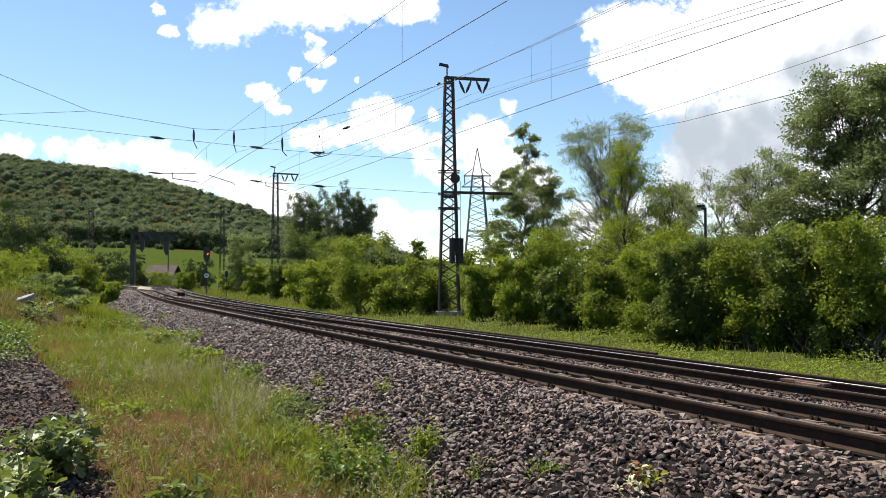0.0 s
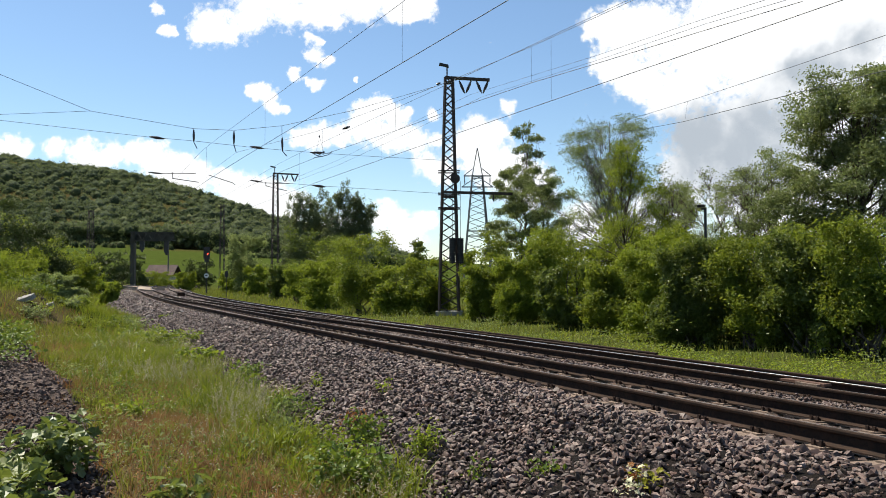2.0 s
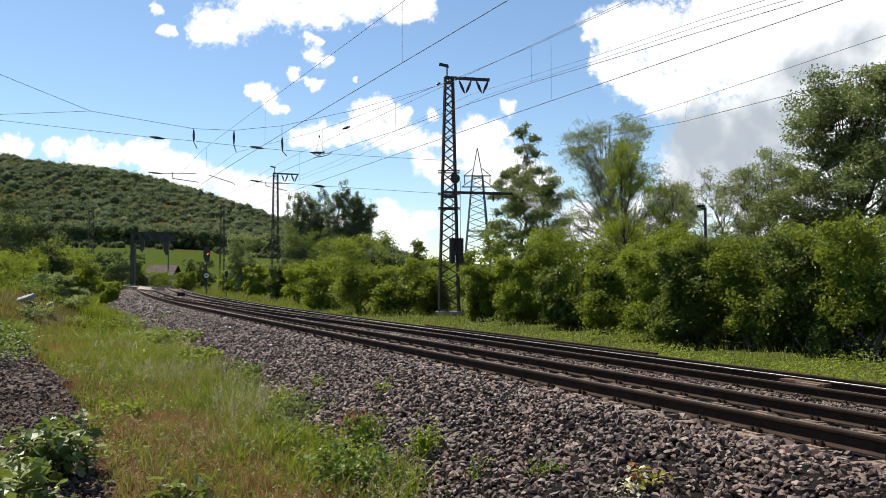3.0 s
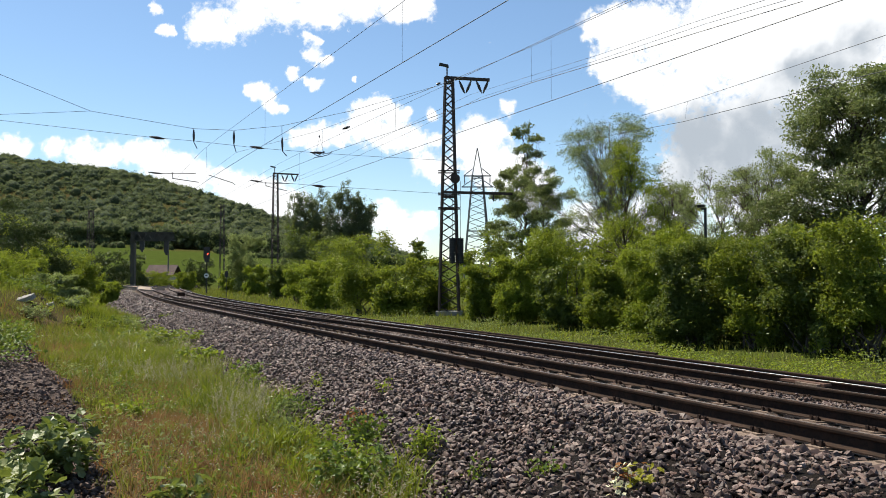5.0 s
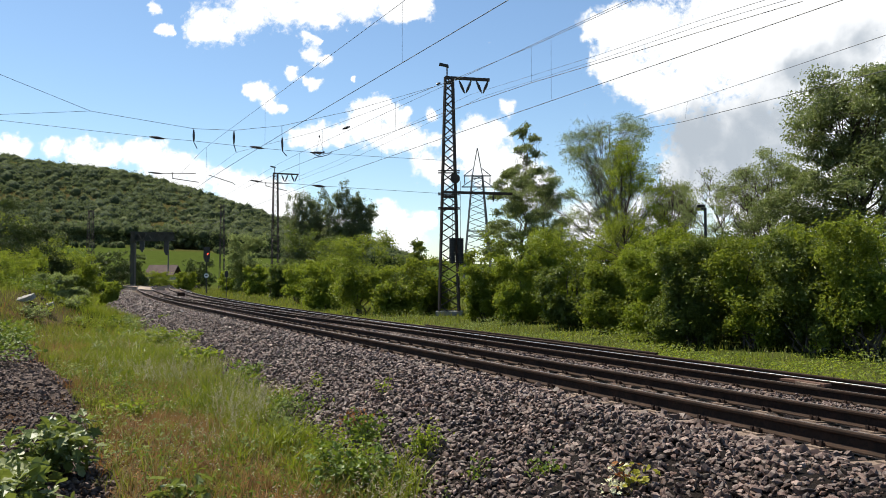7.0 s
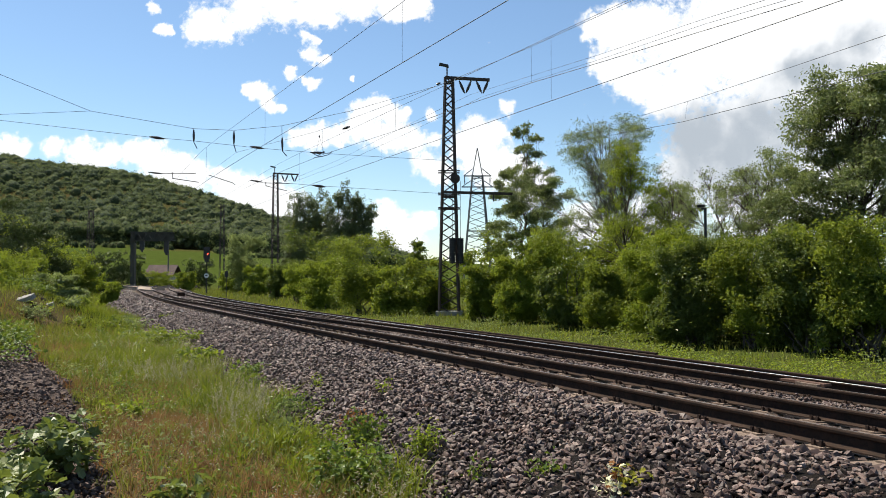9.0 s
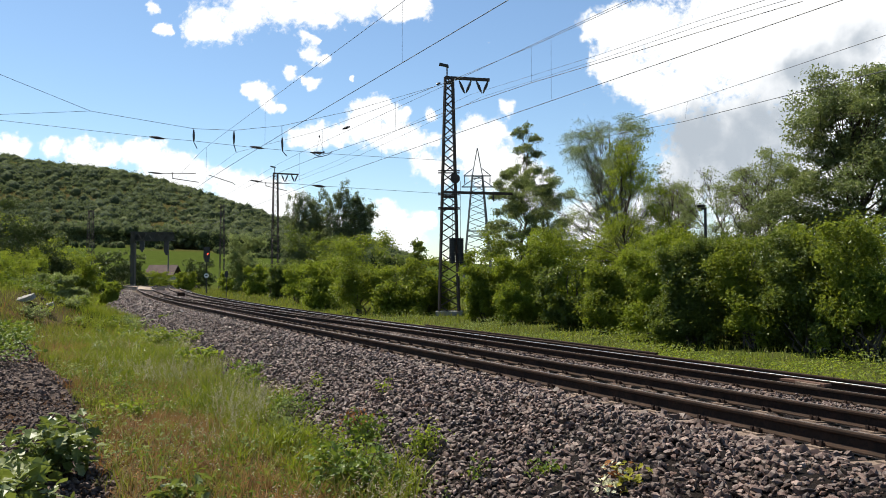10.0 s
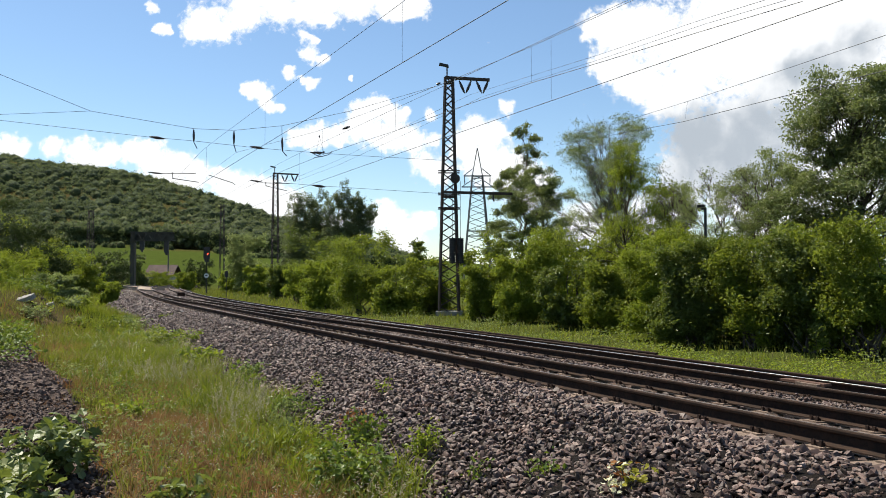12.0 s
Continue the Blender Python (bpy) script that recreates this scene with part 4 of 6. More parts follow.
def bush(x, y, w, d, h, mat, label, seed, n=9000, size=0.12, group="lineside bushes", lobes=13, pieces=2, name="bush", amp=0.5, gap=0.2, low=0.0):
    rnd = random.Random(seed)
    t = thing(name, (x, y, gz(x, y) - 0.05), label, name, group)
    L = bush_lobes(w, d, h, lobes, rnd, low)
    g = Geo()
    for q in L[::2]:
        twigs(g, (rnd.uniform(-0.1, 0.1) * w, rnd.uniform(-0.1, 0.1) * d, 0), q[:3], 0.03 + 0.004 * h, rnd)
    part("stem", g, M["bark"], t)
    crown(t, L, n, size, mat, seed, pieces, amp, gap)
    return t


def tree(x, y, h, mat, label, seed, lobes, n, size, trunk_r=0.16, bark="bark", pieces=3, amp=0.7, gap=0.35, slim=0.5, fork=0.35, fine=6, lean=(0, 0), group="trees", inner=0.35, gscale=1.6):
    """lobes are ellipsoids over the tree's foot; limbs lead to each of them."""
    rnd = random.Random(seed)
    t = thing("tree", (x, y, gz(x, y) - 0.1), label, "tree", group)
    g = Geo()
    top = Vector((lean[0], lean[1], h * 0.92))
    spine = twigs(g, (0, 0, 0), top, trunk_r, rnd, 8, 0.03, 8)
    for q in lobes:
        c = Vector(q[:3])
        k = min(max((c.z / h) * 0.75, fork), 0.9)
        i = k * 8
        a = spine[int(i)].lerp(spine[min(int(i) + 1, 8)], i - int(i))
        limb = twigs(g, a, c, trunk_r * 0.26 * (1.1 - k * 0.6), rnd, 5, 0.08)
        for _ in range(fine):
            e = c + Vector((rnd.uniform(-1, 1) * q[3], rnd.uniform(-1, 1) * q[4], rnd.uniform(-0.5, 1) * q[5])) * 0.9
            twigs(g, limb[rnd.randint(2, 5)], e, 0.008 + 0.035 * trunk_r, rnd, 3, 0.1, 4)
    part("trunk", g, M[bark], t, smooth=True)
    crown(t, lobes, n, size, mat, seed, pieces, amp, gap, slim, inner, gscale=gscale)
    return t


def lobes_in(w, h0, h1, n, seed, rad=0.9, narrow=0.0, lean=0.0):
    """Scattered clumps between two heights; narrow draws the top together."""
    r = random.Random(seed)
    out = []
    for i in range(n):
        k = (i + 0.5) / n
        z = h0 + (h1 - h0) * k
        ww = w * (1 - narrow * k) * math.sqrt(max(1 - (2 * k - 0.75) ** 2 * 0.5, 0.15))
        a = i * 2.4 + r.uniform(-0.5, 0.5)
        m = ww * 0.5 * r.uniform(0.25, 0.95)
        rr = rad * r.uniform(0.7, 1.2)
        out.append((math.cos(a) * m + lean * k, math.sin(a) * m, z, rr, rr, rr * r.uniform(0.6, 0.85)))
    return out


def tiers(h, reach, seed):
    """Flat layers of boughs, wide below and narrow at the top."""
    r = random.Random(seed)
    out = []
    for i in range(10):
        k = i / 9
        m = reach * (1 - k) ** 0.6 + 0.3
        for j in range(5 if i < 7 else 3):
            a = j * 1.26 + i * 0.7 + r.uniform(-0.3, 0.3)
            e = m * r.uniform(0.45, 1.0)
            out.append((math.cos(a) * e, math.sin(a) * e, h * (0.30 + 0.66 * k) + r.uniform(-0.35, 0.35), 0.32 + 0.35 * (1 - k), 0.32 + 0.35 * (1 - k), 0.24))
    return out


def plumes(w, h0, h1, n, seed):
    """Upright sprays side by side, the middle ones tallest, leaning with the wind."""
    r = random.Random(seed)
    out = []
    for i in range(n):
        k = (i + 0.5) / n * 2 - 1
        top = h1 * (1 - 0.22 * abs(k) * r.uniform(0.6, 1.4))
        y = r.uniform(-0.3, 0.3) * w
        for j in range(6):
            q = (j + 0.7) / 6.2
            z = h0 + (top - h0) * q
            out.append((k * w * 0.5 * (0.55 + 0.45 * q) + 0.9 * q * q, y * (1 - 0.5 * q), z, 0.78 * (1.1 - 0.6 * q), 0.78 * (1.1 - 0.6 * q), (top - h0) / 9))
    return out


# bushes along the far side of the line: x, y, width, depth, top, leaves, seed
HEDGE = [
    (9.74, 17.6, 3.0, 3.0, 2.67, "hedge", 1),
    (8.90, 18.6, 3.0, 3.0, 2.48, "dark_leaf", 2),
    (8.07, 20.0, 3.0, 3.0, 2.35, "hedge", 3),
    (6.93, 21.3, 2.9, 2.8, 2.27, "dark_leaf", 4),
    (6.25, 23.0, 2.3, 2.6, 2.15, "bright_leaf", 5),
    (5.58, 26.0, 2.6, 2.6, 1.71, "hedge", 6),
    (4.61, 28.6, 2.8, 2.8, 1.80, "dark_leaf", 7),
    (3.28, 31.5, 3.2, 3.0, 2.04, "bright_leaf", 8),
    (1.82, 34.5, 2.6, 2.8, 1.62, "hedge", 9),
]
HEDGE_BACK = [
    (10.98, 21.5, 4.2, 3.0, 3.05, "hedge", 11),
    (10.20, 24.0, 4.2, 3.0, 2.79, "dark_leaf", 12),
    (8.82, 26.0, 3.8, 3.0, 2.60, "hedge", 13),
    (7.98, 29.0, 3.4, 3.0, 3.11, "bright_leaf", 14),
    (5.48, 34.0, 4.4, 3.4, 3.68, "bright_leaf", 15),
    (3.68, 38.0, 4.4, 3.4, 3.23, "hedge", 16),
    (2.88, 47.0, 5.0, 3.4, 2.76, "hedge", 17),
    (6.43, 46.0, 5.0, 3.4, 3.05, "dark_leaf", 18),
    (8.26, 42.0, 5.0, 3.4, 3.05, "dark_leaf", 19),
    (10.73, 38.0, 5.0, 3.4, 3.42, "hedge", 20),
    (7.08, 36.0, 4.6, 3.4, 4.15, "bright_leaf", 35),
    (8.76, 34.5, 3.8, 3.2, 3.64, "bright_leaf", 36),
]
LEFT_ROW = [
    (-0.97, 42.5, 3.0, 3.0, 2.16, "hedge", 21),
    (-2.61, 43.5, 3.4, 3.0, 2.09, "hedge", 22),
    (-4.72, 46.0, 4.2, 3.6, 3.88, "hedge", 23),
    (-7.86, 52.0, 3.8, 3.4, 2.36, "bright_leaf", 24),
    (-11.10, 62.0, 3.4, 3.0, 2.27, "bright_leaf", 25),
    (-14.73, 72.0, 2.8, 2.4, 2.23, "dark_leaf", 26),
    (-19.99, 86.0, 3.8, 3.0, 2.29, "bright_leaf", 27),
    (-24.18, 98.0, 6.2, 5.0, 6.70, "grey_leaf", 28),
    (-27.58, 104.0, 4.0, 3.0, 1.92, "bright_leaf", 29),
    (-7.25, 62.0, 8.0, 5.0, 4.48, "hedge", 30),
    (-11.98, 75.0, 7.0, 5.0, 5.80, "dark_leaf", 31),
    (-2.85, 58.0, 5.0, 4.0, 2.90, "dark_leaf", 32),
    (-38.68, 125.0, 6.0, 5.0, 3.92, "deep_leaf", 33),
    (-38.20, 118.0, 4.0, 3.0, 1.67, "hedge", 34),
]
WEST = [
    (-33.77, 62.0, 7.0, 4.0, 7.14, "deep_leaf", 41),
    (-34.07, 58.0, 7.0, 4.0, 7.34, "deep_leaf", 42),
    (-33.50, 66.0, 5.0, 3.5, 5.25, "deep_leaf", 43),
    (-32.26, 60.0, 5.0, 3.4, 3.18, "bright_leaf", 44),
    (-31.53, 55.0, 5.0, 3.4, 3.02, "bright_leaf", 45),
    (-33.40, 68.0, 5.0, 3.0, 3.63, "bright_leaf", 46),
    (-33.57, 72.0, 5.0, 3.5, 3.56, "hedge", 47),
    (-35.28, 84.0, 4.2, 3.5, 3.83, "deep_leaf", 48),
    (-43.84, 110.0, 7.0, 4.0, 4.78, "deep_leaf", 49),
    (-47.64, 130.0, 6.0, 4.0, 1.90, "hedge", 50),
    (-22.02, 52.0, 1.7, 1.5, 0.81, "bright_leaf", 51),
    (-26.6, 50.0, 4.5, 3.0, 2.35, "bright_leaf", 58),
    (-24.3, 50.0, 3.4, 2.4, 1.30, "grey_leaf", 59),
    (-28.6, 54.0, 4.0, 3.0, 3.10, "hedge", 60),
    (-72.08, 150.0, 9.0, 5.0, 4.99, "hedge", 52),
    (-52.34, 148.0, 9.0, 4.0, 1.25, "hedge", 53),
    (-35.26, 78.0, 4.2, 3.0, 2.53, "bright_leaf", 54),
    (-34.77, 63.0, 4.5, 3.4, 6.20, "hedge", 55),
    (-34.11, 65.0, 4.0, 3.4, 5.75, "deep_leaf", 56),
    (-34.84, 70.0, 3.6, 3.4, 4.60, "hedge", 57),
]
HUES = {"hedge": "mid-green", "dark_leaf": "dark green", "deep_leaf": "deep shadowy green", "bright_leaf": "yellow-green", "grey_leaf": "pale grey-green"}


def plant_rows():
    for row, where, n in ((HEDGE, "dense lineside bush at the grass edge", 26000), (HEDGE_BACK, "tall bush behind the lineside hedge", 14000), (LEFT_ROW, "rounded bush beside the railway curve", 13000), (WEST, "bush on the grassy bank by the path", 9000)):
        for x, y, w, d, top, kind, seed in row:
            if row is HEDGE:
                k = (y + 2.4) / (y + 0.5)
                x, y, d, top = x * k, y + 2.4, d * 0.8, 1.25 + (top - 1.25) * k
            z = gz(x, y)
            size = (0.056 if row is HEDGE else 0.060) + 0.0018 * y
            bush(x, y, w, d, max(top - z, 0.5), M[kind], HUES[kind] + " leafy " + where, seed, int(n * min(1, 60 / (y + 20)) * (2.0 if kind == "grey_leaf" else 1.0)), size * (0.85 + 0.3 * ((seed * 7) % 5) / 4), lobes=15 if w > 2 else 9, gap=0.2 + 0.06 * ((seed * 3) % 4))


plant_rows()


def plant_trees():
    # alder-like tree with tiers of dark leaves
    x, y = 4.42, 44.0
    h = 9.86 - gz(x, y)
    tree(x, y, h, M["tree_leaf"], "slender dark green tree with open tiered branches", 61,
         tiers(h, 2.9, 61), 32000, 0.110, 0.13, gap=0.25, fine=2)
    # airy willow with grey-green leaves
    x, y = 8.44, 40.0
    h = 9.77 - gz(x, y)
    tree(x, y, h, M["grey_leaf"], "tall airy grey-green willow with fine twigs", 62,
         lobes_in(7.4, h * 0.36, h * 0.93, 60, 62, 0.72, 0.10), 42000, 0.082, 0.17, "pale_bark", gap=0.42, slim=0.34, fine=12)
    x, y = 5.40, 43.0
    h = 7.19 - gz(x, y)
    tree(x, y, h, M["grey_leaf"], "olive-grey bushy tree with spreading twigs", 76,
         lobes_in(4.6, h * 0.25, h * 0.95, 26, 76, 0.7, 0.2), 17000, 0.10, 0.12, gap=0.3, fine=5)
    x, y = 11.29, 39.0
    h = 6.07 - gz(x, y)
    tree(x, y, h, M["hedge"], "mid-green bushy tree behind the hedge", 77,
         lobes_in(3.6, h * 0.25, h * 0.95, 20, 77, 0.65, 0.2), 12000, 0.11, 0.1, gap=0.3, fine=3)
    # young yellow-green tree in front of it
    x, y = 7.67, 33.0
    h = 7.16 - gz(x, y)
    tree(x, y, h, M["bright_leaf"], "young yellow-green tree with feathery leaves", 63,
         lobes_in(4.2, h * 0.25, h * 0.95, 36, 63, 0.42, 0.45), 10000, 0.088, 0.1, gap=0.5)
    # bare-twigged shrubs
    for u, k, s in ((11.55, 33.0, 64), (12.29, 31.0, 65), (10.68, 36.0, 66)):
        h = {64: 5.80, 65: 5.62, 66: 5.75}[s] - gz(u, k)
        tree(u, k, h, M["grey_leaf"], "half-bare grey shrub with tangled twigs", s,
             lobes_in(4.6, h * 0.30, h * 0.97, 26, s, 0.55, 0.1), 13000, 0.075, 0.08, "bark", gap=0.45, slim=0.4, fine=14)
    # the large leafy tree
    x, y = 15.35, 29.0
    h = 9.52 - gz(x, y)
    tree(x, y, h, M["tree_leaf"], "large dense dark green deciduous tree", 67,
         lobes_in(7.6, h * 0.22, h * 0.92, 72, 67, 0.90, 0.30, 0.15), 76000, 0.115, 0.2, gap=0.15, fine=3)
    x, y = 12.7, 30.5
    h = 6.75 - gz(x, y)
    tree(x, y, h, M["grey_leaf"], "feathery grey-green tree beside a larger one", 68,
         lobes_in(3.8, h * 0.3, h * 0.92, 28, 68, 0.5, 0.3), 14000, 0.085, 0.12, gap=0.3, fine=3)
    # poplars leaning in the wind
    for u, d, top, w, s in ((-17.20, 92.0, 11.30, 3.6, 71), (-15.00, 94.0, 11.60, 3.0, 72), (-12.00, 90.0, 11.70, 4.2, 73), (-10.10, 90.0, 10.90, 3.2, 74)):
        h = top - gz(u, d)
        tree(u, d, h, M["poplar_leaf"], "grey-green poplar with upright limbs", s,
             plumes(w * 1.1, h * 0.15, h, 8, s), 28000, 0.175, 0.16, "pale_bark", gap=0.3, fine=4)
    x, y = -1.64, 50.0
    h = 3.57 - gz(x, y)
    tree(x, y, h, M["dark_leaf"], "thin sapling rising above the bushes", 75, lobes_in(1.4, h * 0.5, h * 0.97, 8, 75, 0.35, 0.3), 1500, 0.16, 0.06, gap=0.4)


plant_trees()


# ---- wooded hill ----
def ball(sub):
    bm = bmesh.new()
    bmesh.ops.create_icosphere(bm, subdivisions=sub, radius=1)
    base = np.array([v.co[:] for v in bm.verts])
    faces = np.array([[v.index for v in f.verts] for f in bm.faces])
    bm.free()
    return base, faces


def build_forest():
    r = np.random.default_rng(31)
    n = 26000
    y = r.uniform(455, 930, n)
    x = r.uniform(-0.66, 0.16, n) * y
    edge = 500 + 20 * np.sin(x * 0.02)
    patch = wobble(np.stack([x, y], 1), 0.035, 35)
    keep = (x * 900 / y < -30) & (y > edge + 3) & (r.uniform(0, 1, n) < 0.30 + 0.05 * patch)
    x, y, edge, patch = x[keep], y[keep], edge[keep], patch[keep]
    rad = np.clip(r.lognormal(1.28, 0.28, len(x)) * (1 + 0.10 * patch), 2.2, 6.5)
    z = land(x, y) - 0.4 + rad * 0.3 + r.uniform(-1.0, 1.0, len(x)) + 1.2 * patch
    # the tall dark front of the wood, with lower boughs, and light shrubs before it
    front = y < edge + 22
    z = z + np.where(front, 9.0, 0)
    fx, fy = np.repeat(x[front], 5), np.repeat(y[front], 5)
    fz = land(fx, fy) + r.uniform(1.0, 11.0, len(fx))
    sx = r.uniform(-0.64, -0.10, 60) * 486
    sy = 480 + 20 * np.sin(sx * 0.02) + r.uniform(0, 14, 60)
    sr = r.uniform(1.6, 3.6, 60)
    cx = np.concatenate([x, fx + r.normal(size=len(fx)) * 2.5, sx])
    cy = np.concatenate([y, fy + r.uniform(-1, 3, len(fx)), sy])
    cz = np.concatenate([z, fz, land(sx, sy) + sr * 0.5])
    rad = np.concatenate([rad, r.uniform(2.0, 3.6, len(fx)), sr])
    mid = np.stack([cx, cy, cz], 1)
    base, faces = ball(1)
    v = base[None] * rad[:, None, None] * r.uniform(0.62, 1.02, (len(cx), len(base), 1)) + mid[:, None, :]
    f = faces[None] + (np.arange(len(cx)) * len(base))[:, None, None]
    me = fast_mesh("forest", v.reshape(-1, 3), f.reshape(-1, 3), M["forest"])
    me.shade_smooth()
    tagged(new("forest", me), "dark green broadleaf forest covering the far hill", "forest", kind="stuff")
    # sprays of leaves over the crowns
    k = 36
    d = unit(r.normal(size=(len(cx), k, 3)) + np.array([0, -0.6, 0.35]))
    c = mid[:, None, :] + d * rad[:, None, None] * r.uniform(0.70, 1.22, (len(cx), k, 1))
    leaves = leaf_mesh("forest_foliage", c.reshape(-1, 3), d.reshape(-1, 3), 1.15, M["forest_leaf"], 33, 0.8, 0.3)
    tagged(new("forest_foliage", leaves), "dense leafy canopy of the forest on the hill", "forest", kind="stuff")


build_forest()

# ---- stones ----
def stone_shapes(k_n, seed):
    """Angular crushed stones with eight corners."""
    base = np.array([(x, y, z) for z in (-1, 1) for x, y in ((-1, -1), (1, -1), (1, 1), (-1, 1))]) * 0.5
    quads = ((3, 2, 1, 0), (4, 5, 6, 7), (0, 1, 5, 4), (1, 2, 6, 5), (2, 3, 7, 6), (3, 0, 4, 7))
    faces = np.array([t for a, b, c, d in quads for t in ((a, b, c), (a, c, d))])
    r = np.random.default_rng(seed)
    out = []
    for k in range(k_n):
        b = base + r.uniform(-0.17, 0.17, (8, 3))
        b[4:, :2] *= r.uniform(0.45, 0.9)
        b *= np.array([1.2, 0.95, 0.7]) * r.uniform(0.85, 1.15, 3)
        out.append(b)
    return np.array(out), faces


def turns(n, r):
    """Random turns, as n 3 x 3 matrices."""
    q = unit(r.normal(size=(n, 4)))
    w, x, y, z = q.T
    return np.stack([1 - 2 * (y * y + z * z), 2 * (x * y - z * w), 2 * (x * z + y * w), 2 * (x * y + z * w), 1 - 2 * (x * x + z * z), 2 * (y * z - x * w), 2 * (x * z - y * w), 2 * (y * z + x * w), 1 - 2 * (x * x + y * y)], -1).reshape(n, 3, 3)


def cut_stones(k_n, seed):
    """Rounder stones for the near shoulder: a ball cut flat on several sides."""
    bm = bmesh.new()
    bmesh.ops.create_icosphere(bm, subdivisions=1, radius=0.5)
    base = np.array([v.co[:] for v in bm.verts])
    faces = np.array([[v.index for v in f.verts] for f in bm.faces])
    bm.free()
    r = np.random.default_rng(seed)
    out = []
    for k in range(k_n):
        b = base.copy()
        for _ in range(6):
            n = unit(r.normal(size=3))
            b -= np.maximum(b @ n - r.uniform(0.18, 0.4), 0)[:, None] * n
        out.append(b * np.array([1.5, 1.05, 0.75]) * r.uniform(0.8, 1.2, 3))
    return np.array(out), faces


BLOCKS = stone_shapes(12, 3)
STONES, STONE_FACES = cut_stones(14, 5)


def stones_mesh(name, p, size, seed, mat="stone", shapes=None):
    r = np.random.default_rng(seed)
    forms, faces = shapes or (STONES, STONE_FACES)
    v = forms[r.integers(0, len(forms), len(p))] * (size * r.uniform(0.55, 1.5, len(p)))[:, None, None]
    # most stones lie on a flat side
    m = turns(len(p), r)
    v = np.einsum("nij,nkj->nki", m, v) * np.array([1.0, 1.0, 0.85]) + p[:, None, :]
    f = faces[None] + (np.arange(len(p)) * forms.shape[1])[:, None, None]
    return fast_mesh(name, v.reshape(-1, 3), f.reshape(-1, 3), M[mat])


def bed_points(s0, s1, o0, o1, per_m2, seed, lift=0.0):
    r = np.random.default_rng(seed)
    n = int((s1 - s0) * (o1 - o0) * per_m2)
    s, o = r.uniform(s0, s1, n), r.uniform(o0, o1, n)
    p = along(s, o)
    p[:, 2] = bed_z(s, o) + lift + r.normal(size=n) * 0.016
    return p, s, o


def scatter_stones():
    # the shoulder beside the near track: loose stones that lie nearest as pieces of their own
    meshes = []
    for k in range(8):
        me = bpy.data.meshes.new("stone")
        me.from_pydata([tuple(q * 0.05) for q in STONES[k]], [], [tuple(int(i) for i in f) for f in STONE_FACES])
        me.materials.append(M["stone_piece"])
        meshes.append(me)
    p, s, o = bed_points(-3.0, 1.5, -3.3, -1.5, 60, 50, 0.03)
    rnd = random.Random(8)
    for q in p[:300]:
        ob = part("stone", meshes[rnd.randrange(8)], None, bed)
        e = Euler((rnd.uniform(0, 6.28), rnd.uniform(0, 6.28), rnd.uniform(0, 6.28)))
        ob.matrix_basis = Matrix.LocRotScale(tuple(q), e, [rnd.uniform(0.7, 1.25)] * 3)
    groups = [
        (bed_points(-4, 7, -3.85, -1.18, 600, 51, 0.012)[0], 0.053),
        (bed_points(7, 24, -3.75, -1.18, 290, 52, 0.012)[0], 0.060),
        (bed_points(24, 50, -3.6, -1.2, 105, 53, 0.010)[0], 0.070),
        (bed_points(-16, -4, -3.8, -0.9, 60, 49, 0.010)[0], 0.060),
        (bed_points(50, 92, -3.4, -1.3, 55, 54, 0.010)[0], 0.085),
        (bed_points(-7, 14, 2.65, 5.6, 95, 55, -0.005)[0], 0.048),
        (bed_points(-7, 16, 1.05, 2.65, 260, 155, 0.022)[0], 0.050),
        (bed_points(-6, 14, -0.66, 0.66, 120, 56, -0.012)[0], 0.045),
        (bed_points(14, 50, 0.85, 5.6, 30, 57, -0.005)[0], 0.085),
        (bed_points(50, 92, -0.6, 5.6, 20, 58, -0.012)[0], 0.10),
    ]
    p, s, o = bed_points(-6, 24, -1.25, -0.84, 420, 59, -0.002)
    groups.append((p[np.abs((s - 0.30) / 0.6075 - np.round((s - 0.30) / 0.6075)) > 0.24], 0.055))
    for i, (p, size) in enumerate(groups):
        tagged(part("ballast_stones", stones_mesh("ballast_stones", p, size, 60 + i, "stone", None if i in (0, 1, 6) else BLOCKS), None, bed), kind="stuff")
    # older stones on the soil beside the path
    r = np.random.default_rng(66)
    x, y = r.uniform(-15, 1, 170000), r.uniform(3, 30, 170000)
    keep = (bare_soil(x, y) + 0.35 * wobble(np.stack([x, y], 1), 1.2, 12) > 0.62) & (r.uniform(0, 1, 170000) < np.clip(1.2 - y / 24, 0.12, 1))
    sp, op = plan(x, y)
    keep &= op < -5.2
    x, y = x[keep], y[keep]
    p = np.stack([x, y, land(x, y) + 0.014], 1)
    for q, shapes in ((p[y < 11], None), (p[y >= 11], BLOCKS)):
        ob = new("path_stones", stones_mesh("path_stones", q, 0.050, 67, "old_stone", shapes))
        tagged(ob, "dark weathered stones scattered over bare soil", "stones", kind="stuff")


# ---- grass and low plants ----
def field(x0, x1, y0, y1, n, seed, test):
    r = np.random.default_rng(seed)
    x, y = r.uniform(x0, x1, n), r.uniform(y0, y1, n)
    s, o = plan(x, y)
    k = test(x, y, s, o, r)
    x, y = x[k], y[k]
    return np.stack([x, y, land(x, y) - 0.01], 1)


